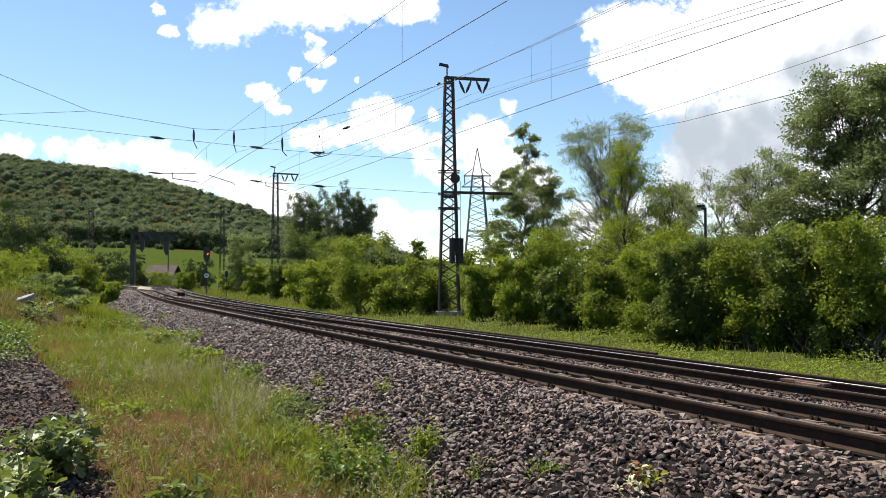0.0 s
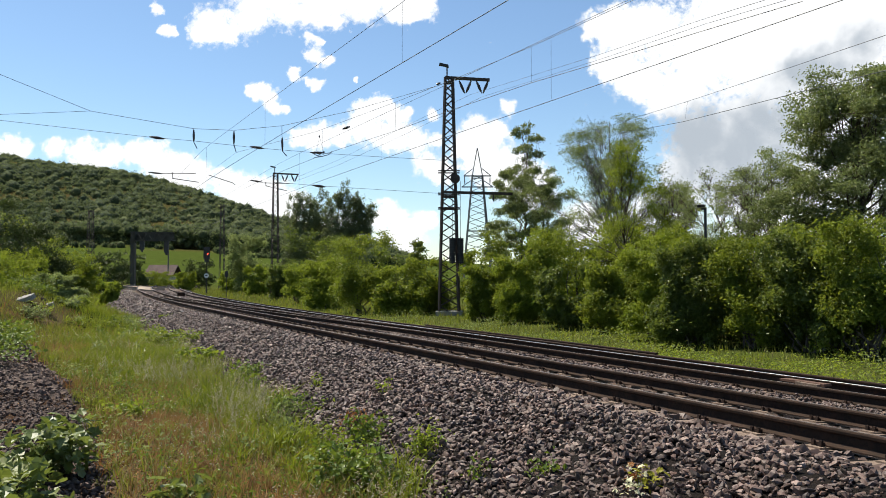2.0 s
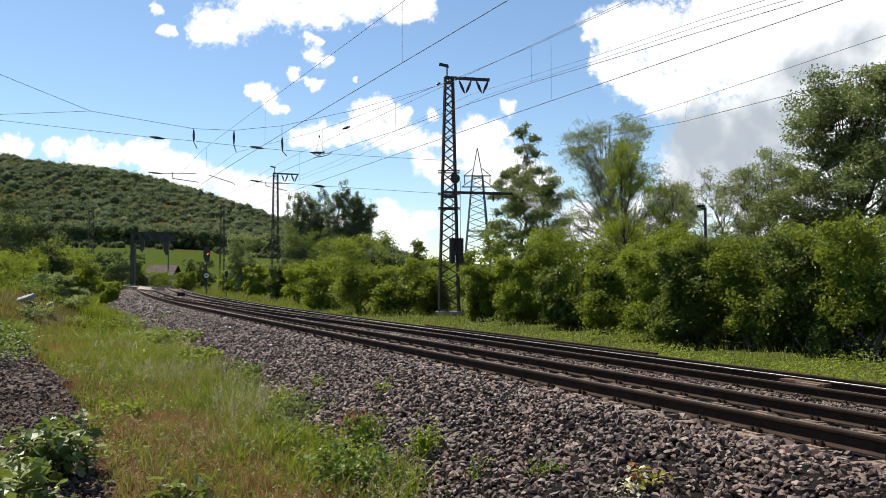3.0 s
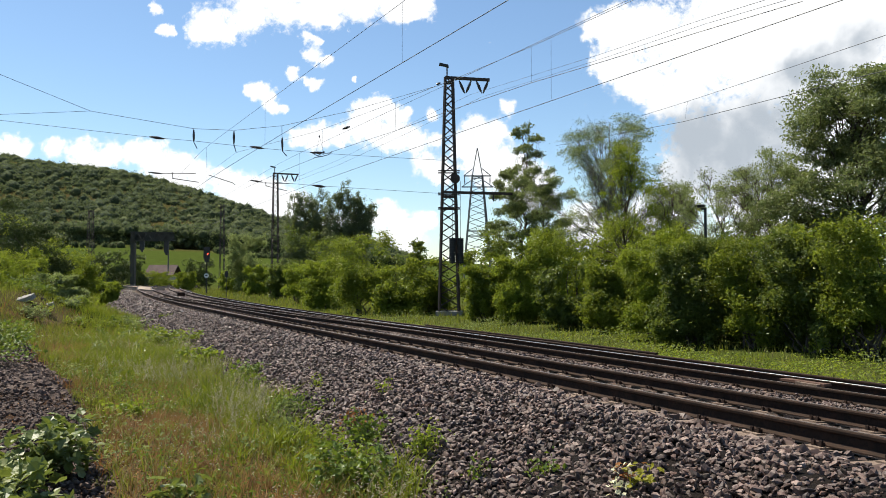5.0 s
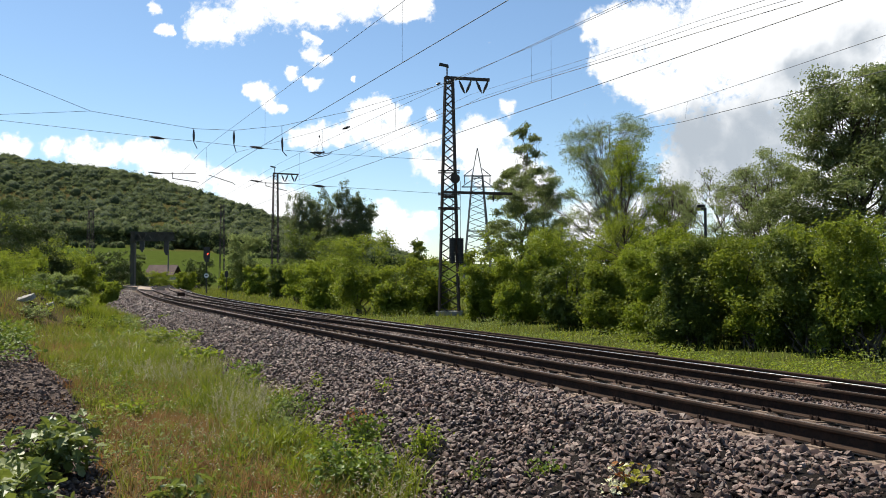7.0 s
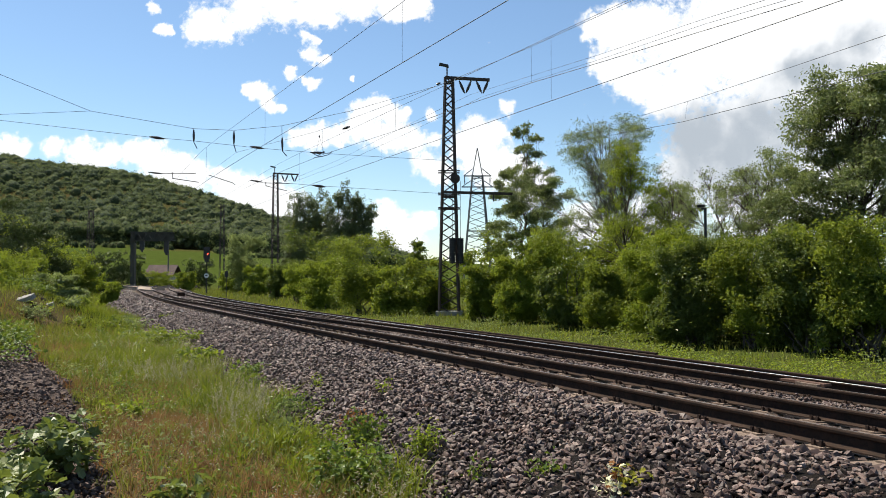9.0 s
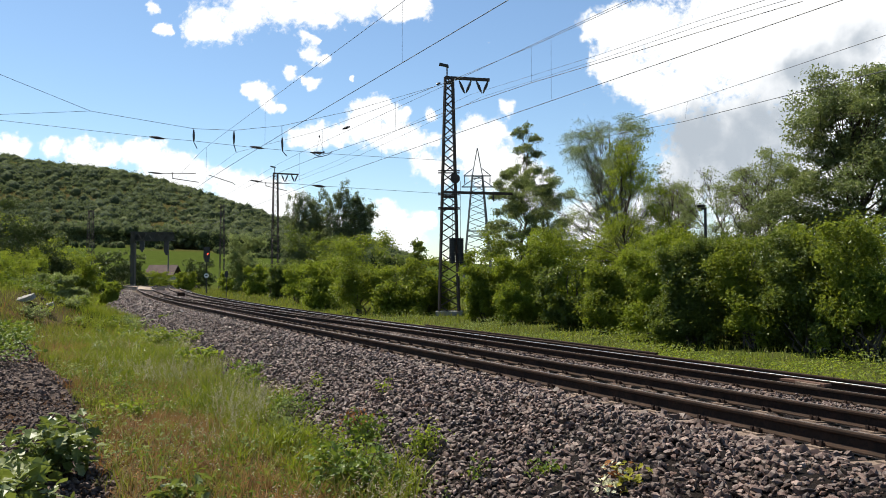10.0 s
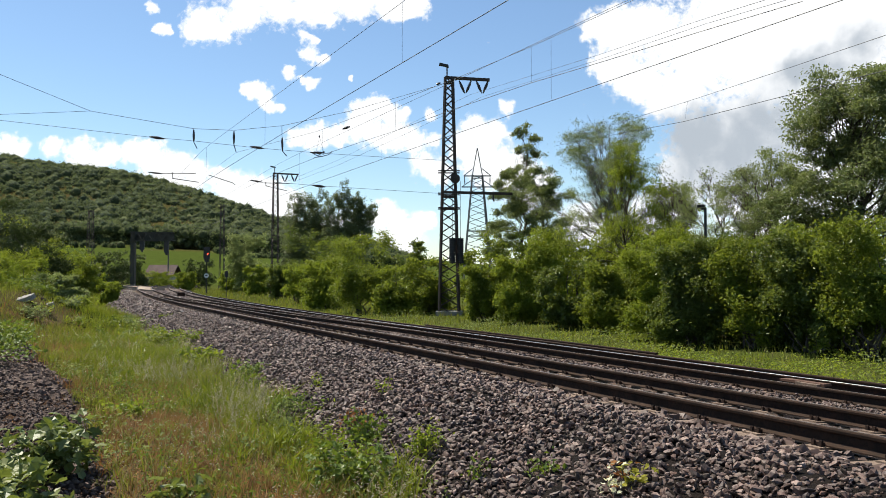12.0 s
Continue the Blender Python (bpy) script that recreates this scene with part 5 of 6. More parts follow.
def grow_grass():
    clump = lambda x, y, f, sd: wobble(np.stack([x, y], 1), f, sd)
    edge = lambda s: np.interp(s, [-5, 2, 8, 20, 60], [-3.75, -3.6, -3.35, -3.1, -2.7])

    def path_zone(x, y, s, o, r):
        toe = edge(s) + 0.28 * clump(x, y, 1.6, 3)
        return (o < toe) & (bare_soil(x, y) * (o < -5) + r.uniform(-0.25, 0.25, len(x)) < 0.5) & (o > -26)

    near = field(-9, 4.5, -1.0, 17, 90000, 70, lambda x, y, s, o, r: path_zone(x, y, s, o, r) & (clump(x, y, 1.1, 21) * 1.1 + r.uniform(-0.7, 0.7, len(x)) + 0.8 * lushness(x, y) - 1.5 * dryness(x, y) > -0.15 + np.clip(y - 11, 0, 6) * 0.10))
    mid = field(-22, -0.5, 10, 44, 190000, 71, lambda x, y, s, o, r: path_zone(x, y, s, o, r) & (r.uniform(10, 20, len(x)) < y) & (clump(x, y, 0.9, 23) + r.uniform(-1, 1, len(x)) + lushness(x, y) - dryness(x, y) > -0.65))
    far = field(-52, -8, 40, 95, 60000, 72, path_zone)
    # tufts
    r = np.random.default_rng(88)
    c = field(-10, 2.5, 3.0, 21, 15000, 89, lambda x, y, s, o, r: path_zone(x, y, s, o, r) & (clump(x, y, 0.8, 22) + r.uniform(-1, 1, len(x)) + 0.6 * lushness(x, y) > -0.2))
    t = np.repeat(c, 14, 0)
    t[:, :2] += r.normal(size=(len(t), 2)) * 0.045
    hh = np.repeat(r.uniform(0.08, 0.27, len(c)) * (0.8 + 0.5 * lushness(c[:, 0], c[:, 1])), 14)
    wilt = dryness(c[:, 0], c[:, 1]) * 1.5 - lushness(c[:, 0], c[:, 1]) + 0.6 * clump(c[:, 0], c[:, 1], 1.3, 27) + r.uniform(-0.7, 0.7, len(c))
    dead, lush = np.repeat(wilt > 0.25, 14), np.repeat(wilt < -0.45, 14)
    tagged(new("grass", blades_mesh("grass", t[~dead & ~lush], hh[~dead & ~lush] * 1.15, 0.011, M["grass"], 90, 1.1)), "tufts of green grass beside the path", "grass", kind="stuff")
    tagged(new("grass", blades_mesh("grass", t[lush], hh[lush] * 1.3, 0.013, M["lush_grass"], 91, 1.0)), "thick fresh green grass tufts beside the ballast", "grass", kind="stuff")
    tagged(new("dry_grass", blades_mesh("dry_grass", t[dead], hh[dead] * 1.0, 0.008, M["dry_grass"], 92, 1.1)), "tufts of dry brown grass beside the path", "grass", kind="stuff")
    moss = field(-10, 2.5, 3.0, 17, 95000, 190, lambda x, y, s, o, r: path_zone(x, y, s, o, r) & (clump(x, y, 1.3, 25) + r.uniform(-0.6, 0.6, len(x)) + 0.5 * lushness(x, y) > 0.15))
    moss[:, 2] += r.uniform(0.0, 0.06, len(moss))
    tagged(new("groundcover", leaf_mesh("groundcover", moss, np.tile([0, 0, 1.0], (len(moss), 1)), 0.032, M["moss"], 191, 0.6, 0.7)), "low green groundcover between grass tufts", "groundcover", kind="stuff")
    for p, h, w, nm in ((near, 0.15, 0.007, 73), (mid, 0.24, 0.016, 74), (far, 0.30, 0.035, 75)):
        fresh = lushness(p[:, 0], p[:, 1]) + r.uniform(-0.4, 0.4, len(p)) > 0.55
        for pick, mat, note in ((fresh, "lush_grass", "thick fresh green grass along the path"), (~fresh, "grass", "green grass with bare patches along the path")):
            q = p[pick]
            tagged(new("grass", blades_mesh("grass", q, h * (0.85 + 0.45 * np.clip(clump(q[:, 0], q[:, 1], 1.7, 24), -1, 1.4)), w, M[mat], nm, 0.7)), note, "grass", kind="stuff")
    dry = field(-9, 1.0, 3.8, 20, 42000, 76, lambda x, y, s, o, r: path_zone(x, y, s, o, r) & (dryness(x, y) + 0.4 * clump(x, y, 0.8, 33) + r.uniform(-0.2, 0.2, len(x)) > 0.35))
    tagged(new("dry_grass", blades_mesh("dry_grass", dry, 0.20, 0.005, M["dry_grass"], 77, 0.8)), "straw-coloured dry grass stalks beside the path", "grass", kind="stuff")
    # tall thin stalks with pale panicles
    st = field(-8, 0.5, 5.0, 22, 15000, 276, lambda x, y, s, o, r: path_zone(x, y, s, o, r) & (o > -5.3) & (clump(x, y, 1.0, 45) + r.uniform(-0.4, 0.4, len(x)) > 0.45))
    tall = r.uniform(0.22, 0.48, len(st))
    tagged(new("tall_grass", blades_mesh("tall_grass", st, tall, 0.0035, M["panicle"], 277, 0.45)), "thin tall grass stalks going to seed", "grass", kind="stuff")
    k = 9
    hd = np.repeat(st, k, 0)
    bend = np.repeat(r.normal(size=(len(st), 2)) * 0.05, k, 0)
    up = np.tile(np.linspace(0.62, 1.0, k), len(st))
    hd[:, :2] += bend * up[:, None] + r.normal(size=(len(hd), 2)) * 0.012
    hd[:, 2] += np.repeat(tall, k) * 0.95 * up
    tagged(new("seed_heads", leaf_mesh("seed_heads", hd, np.tile([0, 0, 1.0], (len(hd), 1)), 0.026, M["panicle"], 281, 0.4, 0.3)), "feathery pale panicles of tall grass", "grass", kind="stuff")
    dry2 = field(-24, -3, 14, 40, 9000, 176, lambda x, y, s, o, r: path_zone(x, y, s, o, r) & (clump(x, y, 0.5, 34) > 0.1))
    tagged(new("dry_grass", blades_mesh("dry_grass", dry2, 0.3, 0.012, M["dry_grass"], 177, 0.6)), "dry grass stalks on the bank", "grass", kind="stuff")
    # pale long grass over the bank beyond the mound
    bank = field(-44, -13, 30, 80, 60000, 376, lambda x, y, s, o, r: (o < -5.5) & (o > -24) & (clump(x, y, 0.45, 47) + r.uniform(-0.8, 0.8, len(x)) > -0.1))
    tagged(new("tall_grass", blades_mesh("tall_grass", bank, 0.42, 0.022, M["bank_grass"], 377, 0.7)), "pale long grass on the bank", "grass", kind="stuff")
    red = field(-14, -2, 5, 30, 22000, 78, lambda x, y, s, o, r: (o < -4.8) & (o > -10) & (bare_soil(x, y) > 0.1) & (bare_soil(x, y) < 0.95) & (clump(x, y, 1.4, 41) > 0.25))
    tagged(new("dry_weed", blades_mesh("dry_weed", red, 0.13, 0.012, M["rust_weed"], 79, 1.0)), "reddish dry weeds at the edge of the soil", "weeds", kind="stuff")
    red2 = field(-10, 1, 4, 26, 30000, 278, lambda x, y, s, o, r: path_zone(x, y, s, o, r) & (clump(x, y, 0.8, 43) + r.uniform(-0.3, 0.3, len(x)) > 0.45))
    tagged(new("dry_weed", blades_mesh("dry_weed", red2, 0.17, 0.009, M["rust_weed"], 279, 1.0)), "patches of reddish withered weeds in the grass", "weeds", kind="stuff")
    lit = field(-10, 1.5, 3.4, 18, 56000, 178, lambda x, y, s, o, r: (o < edge(s) + 0.5))
    lit[:, 2] += 0.015
    tagged(new("litter", leaf_mesh("litter", lit, np.tile([0, 0, 1.0], (len(lit), 1)), 0.036, M["litter"], 179, 0.5, 2.0)), "dry brown leaf litter and stalks on the ground", "litter", kind="stuff")
    sd = field(-12, 2.0, 3.4, 24, 15000, 180, lambda x, y, s, o, r: path_zone(x, y, s, o, r) & (clump(x, y, 0.9, 29) > -0.1))
    sd[:, 2] += r.uniform(0.04, 0.22, len(sd))
    tagged(new("seed_heads", leaf_mesh("seed_heads", sd, np.tile([0, 0, 1.0], (len(sd), 1)), 0.024, M["seed"], 181, 0.45, 0.4)), "pale seed heads and tiny flowers above the grass", "grass", kind="stuff")
    # the strip between the far rail and the bushes
    strip = field(-48, 16, 9, 125, 190000, 80, lambda x, y, s, o, r: (o > 5.9 + 0.25 * clump(x, y, 1.0, 5)) & (o < 16.0) & (r.uniform(0, 1, len(x)) < np.clip(1.25 - y / 80, 0.2, 1)))
    tagged(new("grass", blades_mesh("grass", strip, 0.17 + 0.003 * strip[:, 1], 0.014 + 0.0005 * strip[:, 1], M["grass"], 81, 0.6)), "long grass strip between railway and bushes", "grass", kind="stuff")
    low = field(-20, 14, 9, 48, 260000, 82, lambda x, y, s, o, r: (o > 6.1) & (o < 10.5) & (clump(x, y, 0.9, 51) + r.uniform(-0.6, 0.6, len(x)) > -0.25) & (r.uniform(0, 1, len(x)) < np.clip(1.3 - y / 32, 0.15, 1)))
    low[:, 2] += np.random.default_rng(83).uniform(0.06, 0.36, len(low)) * (1.0 + 0.6 * np.clip(clump(low[:, 0], low[:, 1], 1.2, 52), -1, 1))
    up = np.tile([0, 0, 1.0], (len(low), 1))
    pale = clump(low[:, 0], low[:, 1], 0.8, 53) + np.random.default_rng(54).uniform(-0.6, 0.6, len(low)) > 0.15
    tagged(new("herbs", leaf_mesh("herbs", low[pale], up[pale], 0.062, M["grey_leaf"], 84, 0.6, 0.8)), "pale green nettle-like herbs in the grass strip", "herbs", kind="stuff")
    tagged(new("herbs", leaf_mesh("herbs", low[~pale], up[~pale], 0.064, M["bright_leaf"], 184, 0.6, 0.8)), "leafy green herbs in the grass strip", "herbs", kind="stuff")
    # low leafy herbs in clumps through the path's grass
    for k, (mat, note) in enumerate((("bright_leaf", "yellow-green"), ("bramble", "dark green"), ("grey_leaf", "pale green"))):
        w2 = field(-11, 1.5, 4, 24, 60000, 385 + k, lambda x, y, s, o, r: path_zone(x, y, s, o, r) & (clump(x, y, 1.5, 63 + k) + r.uniform(-0.25, 0.25, len(x)) - dryness(x, y) > 0.50))
        w2[:, 2] += np.random.default_rng(386 + k).uniform(0.02, 0.20, len(w2)) * (1 + 0.5 * clump(w2[:, 0], w2[:, 1], 3.0, 68 + k))
        tagged(new("herbs", leaf_mesh("herbs", w2, np.tile([0, 0, 1.0], (len(w2), 1)), 0.050, M[mat], 388 + k, 0.55, 0.7)), "low " + note + " leafy herbs in the path's grass", "herbs", kind="stuff")
    # broad-leaved weeds in the path grass and along the ballast toe
    w1 = field(-9, 1.5, 4, 26, 56000, 85, lambda x, y, s, o, r: (o < edge(s) + 0.35) & (o > edge(s) - 1.9) & (clump(x, y, 1.3, 61) > 0.25))
    w1[:, 2] += np.random.default_rng(86).uniform(0.02, 0.2, len(w1))
    up = np.tile([0, 0, 1.0], (len(w1), 1))
    tagged(new("weeds", leaf_mesh("weeds", w1, up, 0.042, M["bramble"], 87, 0.5, 0.5)), "small leafy weeds along the foot of the ballast", "weeds", kind="stuff")


def weed(x, y, w, h, n, size, mat, label, seed, name="bramble", lobes=7, lift=0.0, amp=1.6, z=None):
    rnd = random.Random(seed)
    t = thing(name, (x, y, (gz(x, y) if z is None else z) - 0.01 + lift), label, "plant", "low plants")
    L = bush_lobes(w, w, h, lobes, rnd)
    g = Geo()
    for q in L:
        twigs(g, (rnd.uniform(-0.15, 0.15) * w, rnd.uniform(-0.15, 0.15) * w, 0), q[:3], 0.006, rnd, 3, 0.1, 4)
    tagged(part("stem", g, M["bark"], t), kind="stuff")
    crown(t, L, n, size, M[mat], seed, 2, amp, 0.15, 0.75, 0.3, "foliage", 9.0, size > 0.055)
    return t


def on_bed(s, off):
    q = along(s, off)
    return q[0], q[1], float(bed_z(np.array([s]), np.array([off]))[0])


def plant_weeds():
    for u, d, w, h, n, s in ((-3.50, 6.6, 1.1, 0.46, 520, 91), (-3.21, 5.6, 1.1, 0.42, 480, 92), (-3.36, 7.0, 0.55, 0.50, 200, 93), (-2.74, 5.3, 0.7, 0.22, 160, 98)):
        weed(u, d, w, h, int(n * 0.7), 0.125, "broad", "low bramble with glossy broad leaves on stony soil", s, lobes=9)
    weed(-2.03, 6.2, 0.55, 0.15, 130, 0.12, "broad", "low bramble sprawling in dry grass", 94)
    weed(-0.80, 6.8, 0.85, 0.42, 620, 0.07, "bramble", "leafy bramble at the foot of the ballast", 95, lobes=10)
    weed(-0.79, 8.3, 0.5, 0.36, 600, 0.05, "bramble", "small leafy weed clump at the foot of the ballast", 96)
    weed(-3.95, 9.9, 0.5, 0.2, 260, 0.06, "bright_leaf", "yellow-green weed in the path grass", 97)
    weed(-4.74, 15.5, 0.9, 0.45, 500, 0.08, "bright_leaf", "yellow-green leafy weed beside the ballast", 99)
    weed(-3.29, 13.4, 0.7, 0.35, 420, 0.06, "bramble", "dark leafy weed beside the ballast", 100)
    weed(-6.73, 19.5, 1.6, 0.55, 800, 0.09, "hedge", "leafy weeds beside the ballast", 101)
    # small weeds strewn along the foot of the ballast and through the path's grass
    rnd = random.Random(77)
    for k in range(44):
        s, o = rnd.uniform(2.0, 26.0), (rnd.gauss(-3.45, 0.25) if k % 3 else rnd.uniform(-5.2, -3.8))
        q = along(s, o)
        kind = rnd.choice(("bramble", "bright_leaf", "hedge", "grey_leaf"))
        weed(q[0], q[1], rnd.uniform(0.25, 0.6), rnd.uniform(0.12, 0.32), rnd.randint(120, 260), 0.034 + 0.0012 * q[1], kind, {"bramble": "fresh green", "bright_leaf": "yellow-green", "hedge": "mid-green", "grey_leaf": "pale grey-green"}[kind] + " small weed in grass at the ballast foot", 300 + k, "weed", 6, 0.0, 1.4)
    # and over the mound
    for k in range(16):
        u, d = rnd.gauss(-13.9, 1.5), rnd.uniform(23.0, 29.0)
        kind = rnd.choice(("bright_leaf", "hedge", "grey_leaf"))
        weed(u, d, rnd.uniform(0.6, 1.2), rnd.uniform(0.18, 0.40), rnd.randint(200, 380), 0.070, kind, {"bright_leaf": "yellow-green", "hedge": "mid-green", "grey_leaf": "pale grey-green"}[kind] + " weed growing on the grassy mound", 360 + k, "weed", 6, 0.0, 1.2)
    for u, d, w, h, n, sd in ((-9.72, 17.5, 1.8, 0.6, 900, 111), (-11.09, 20.5, 1.6, 0.5, 700, 112), (-8.13, 14.0, 1.8, 0.6, 900, 113), (-13.94, 27.0, 2.0, 0.5, 700, 114), (-14.90, 31.0, 2.0, 0.5, 700, 115), (-17.98, 33.0, 3.0, 0.7, 1000, 116)):
        weed(u, d, w, h, n, 0.075, "bramble", "leafy green weeds on the stony bank", sd, "weed", 9, 0.0, 1.0)
    for (s, o), w, h, n, m, sd, lb in (((1.46, -3.08), 0.30, 0.27, 330, "bright_leaf", 102, "small bright green plant growing out of the ballast"), ((0.0, -2.76), 0.2, 0.1, 90, "bramble", 103, "tiny weed among ballast stones"), ((3.27, -3.06), 0.45, 0.1, 120, "rust_weed", 105, "reddish dried weed on the ballast"), ((0.5, -3.05), 0.2, 0.1, 60, "bramble", 106, "tiny weed among ballast stones"), ((4.03, -2.44), 0.18, 0.12, 60, "bright_leaf", 107, "tiny yellow-green weed on the ballast"), ((5.57, -2.82), 0.2, 0.16, 70, "bright_leaf", 108, "tiny yellow-green weed on the ballast"), ((4.7, -3.32), 0.7, 0.28, 420, "bramble", 109, "leafy weed spreading at the foot of the ballast"), ((3.08, -3.66), 0.8, 0.30, 520, "bright_leaf", 110, "pale leafy weeds at the foot of the ballast")):
        x, y, z = on_bed(s, o)
        weed(x, y, w, h, n, 0.038, m, lb, sd, "weed", 6, 0.02, 1.6, z)


def build_sprig():
    """A torn sprig lying on the ballast that the wind rolls to and fro."""
    x, y, z = on_bed(-0.78, -2.58)
    t = thing("torn_sprig", (x, y, z), "torn yellow-green sprig with cream blossom lying on ballast", "plant")
    rnd = random.Random(141)
    g = Geo()
    for e in ((-0.10, -0.02, 0.07), (0.0, 0.03, 0.15), (0.09, 0.02, 0.08), (0.15, -0.03, 0.05)):
        twigs(g, (0.02, 0, 0.02), e, 0.005, rnd, 3, 0.1, 4)
    part("stem", g, M["bark"], t)
    for name, c, n, size, mat, sd in (("blossom", (-0.09, -0.02, 0.055, 0.050, 0.045, 0.045), 46, 0.045, "petal", 1), ("leaf", (0.04, 0.0, 0.07, 0.060, 0.05, 0.035), 26, 0.060, "olive_leaf", 2), ("leaf", (0.11, -0.01, 0.075, 0.045, 0.05, 0.035), 20, 0.060, "olive_leaf", 3), ("withered_leaf", (0.0, 0.04, 0.13, 0.055, 0.04, 0.030), 14, 0.055, "rust_weed", 4)):
        pts, d = shell_points([c], n, 142 + sd, 0.0, 0.1)
        tagged(part(name, broad_leaf_mesh(name, pts, d, size, M[mat], 150 + sd), None, t), kind="stuff")
    return t, (x, y, z + 0.015)


# ---- overhead line ----
WIRES = thing("overhead_line", (0, 0, 0), "dark overhead contact wires with droppers above the tracks", "overhead line")


def wire(pts, r=0.008, name="wire", sag=0.0, steps=14, parent=None):
    """A wire through the points, sagging between two of them."""
    pts = [Vector(p) for p in pts]
    if len(pts) == 2 and sag:
        a, b = pts
        pts = [a.lerp(b, i / steps) - Vector((0, 0, 4 * sag * (i / steps) * (1 - i / steps))) for i in range(steps + 1)]
    g = Geo().tube(pts, r, 5, True)
    return part(name, g, M["wire"], parent or WIRES)


SUPPORTS = [-28.0, 31.5, 72.0, 130.0]


def catenary(off0, contact, carrier, dip, first, dropper_step):
    """Contact wire and carrier wire along the line, with droppers."""
    ss = np.arange(-28, 130.1, 2.0)
    base = along(ss, np.full(len(ss), off0))
    base[:, 2] = GRADE * ss - CANT * off0
    low = base + np.array([0, 0, contact])
    sag = np.zeros(len(ss))
    for a, b in zip(SUPPORTS[:-1], SUPPORTS[1:]):
        k = (ss - a) / (b - a)
        sag = np.where((k >= 0) & (k <= 1), 4 * dip * ((b - a) / 60) * k * (1 - k), sag)
    high = base + np.stack([sag * 0, sag * 0, carrier - sag], 1)
    wire(low, 0.0075, "contact_wire")
    wire(high, 0.0055, "carrier_wire")
    for q in np.arange(first, 120, dropper_step):
        a, b = ([np.interp(q, ss, line[:, j]) for j in range(3)] for line in (low, high))
        wire([a, b], 0.0036, "dropper")


def hang_wires():
    catenary(0.0, 5.42, 6.95, 0.35, -12.4, 10.7)
    catenary(SPACING, 5.37, 6.95, 0.16, -10.2, 9.7)
    # the line over the crossover
    wire([(5.45, 11.90, 5.38), (4.46, 13.30, 5.38), (3.15, 15.50, 5.43), (1.93, 17.20, 5.42), (0.23, 20.00, 5.41), (-1.38, 23.00, 5.42), (-4.16, 27.30, 5.37), (-6.50, 32.00, 5.41), (-9.74, 38.50, 5.38)], 0.007, "contact_wire")
    wire([(4.47, 13.30, 6.47), (2.97, 15.50, 6.29), (1.93, 17.20, 6.22), (0.30, 20.00, 6.20), (-1.39, 23.00, 6.26), (-4.57, 28.50, 6.39), (-9.56, 36.50, 6.86), (-12.71, 44.00, 7.13)], 0.0055, "carrier_wire")
    for a, b in (((1.93, 17.20, 5.42), (1.93, 17.20, 6.22)), ((-1.38, 23.00, 5.42), (-1.39, 23.00, 6.26)), ((-4.16, 27.30, 5.45), (-4.17, 27.30, 6.24))):
        wire([a, b], 0.0032, "dropper")
    # a further line at the edge of the yard
    wire([(7.60, 13.50, 4.74), (7.36, 24.00, 5.89), (5.76, 40.00, 7.75)], 0.008, "contact_wire")
    wire([(7.61, 13.50, 5.35), (7.55, 17.50, 5.78), (7.45, 24.00, 6.50), (5.76, 40.00, 7.92)], 0.006, "carrier_wire")
    wire([(7.36, 24.00, 5.89), (7.45, 24.00, 6.50)], 0.0032, "dropper")
    # feeders on the arms of the masts
    wire([(6.21, 14.00, 6.28), (6.40, 19.50, 7.55), (5.26, 26.50, 8.63), (1.41, 41.00, 10.57)], 0.006, "feeder_wire")
    wire([(6.62, 14.00, 6.28), (6.54, 19.50, 7.46), (5.25, 26.50, 8.46), (2.09, 41.00, 10.48)], 0.006, "feeder_wire")
    wire([(1.41, 41.00, 10.57), (-3.19, 53.00, 10.85), (-8.56, 65.00, 10.64), (-15.70, 79.00, 10.45)], 0.008, "feeder_wire")
    wire([(2.09, 41.00, 10.48), (-3.19, 53.00, 10.32), (-8.56, 65.00, 10.22), (-14.85, 79.00, 10.45)], 0.008, "feeder_wire")


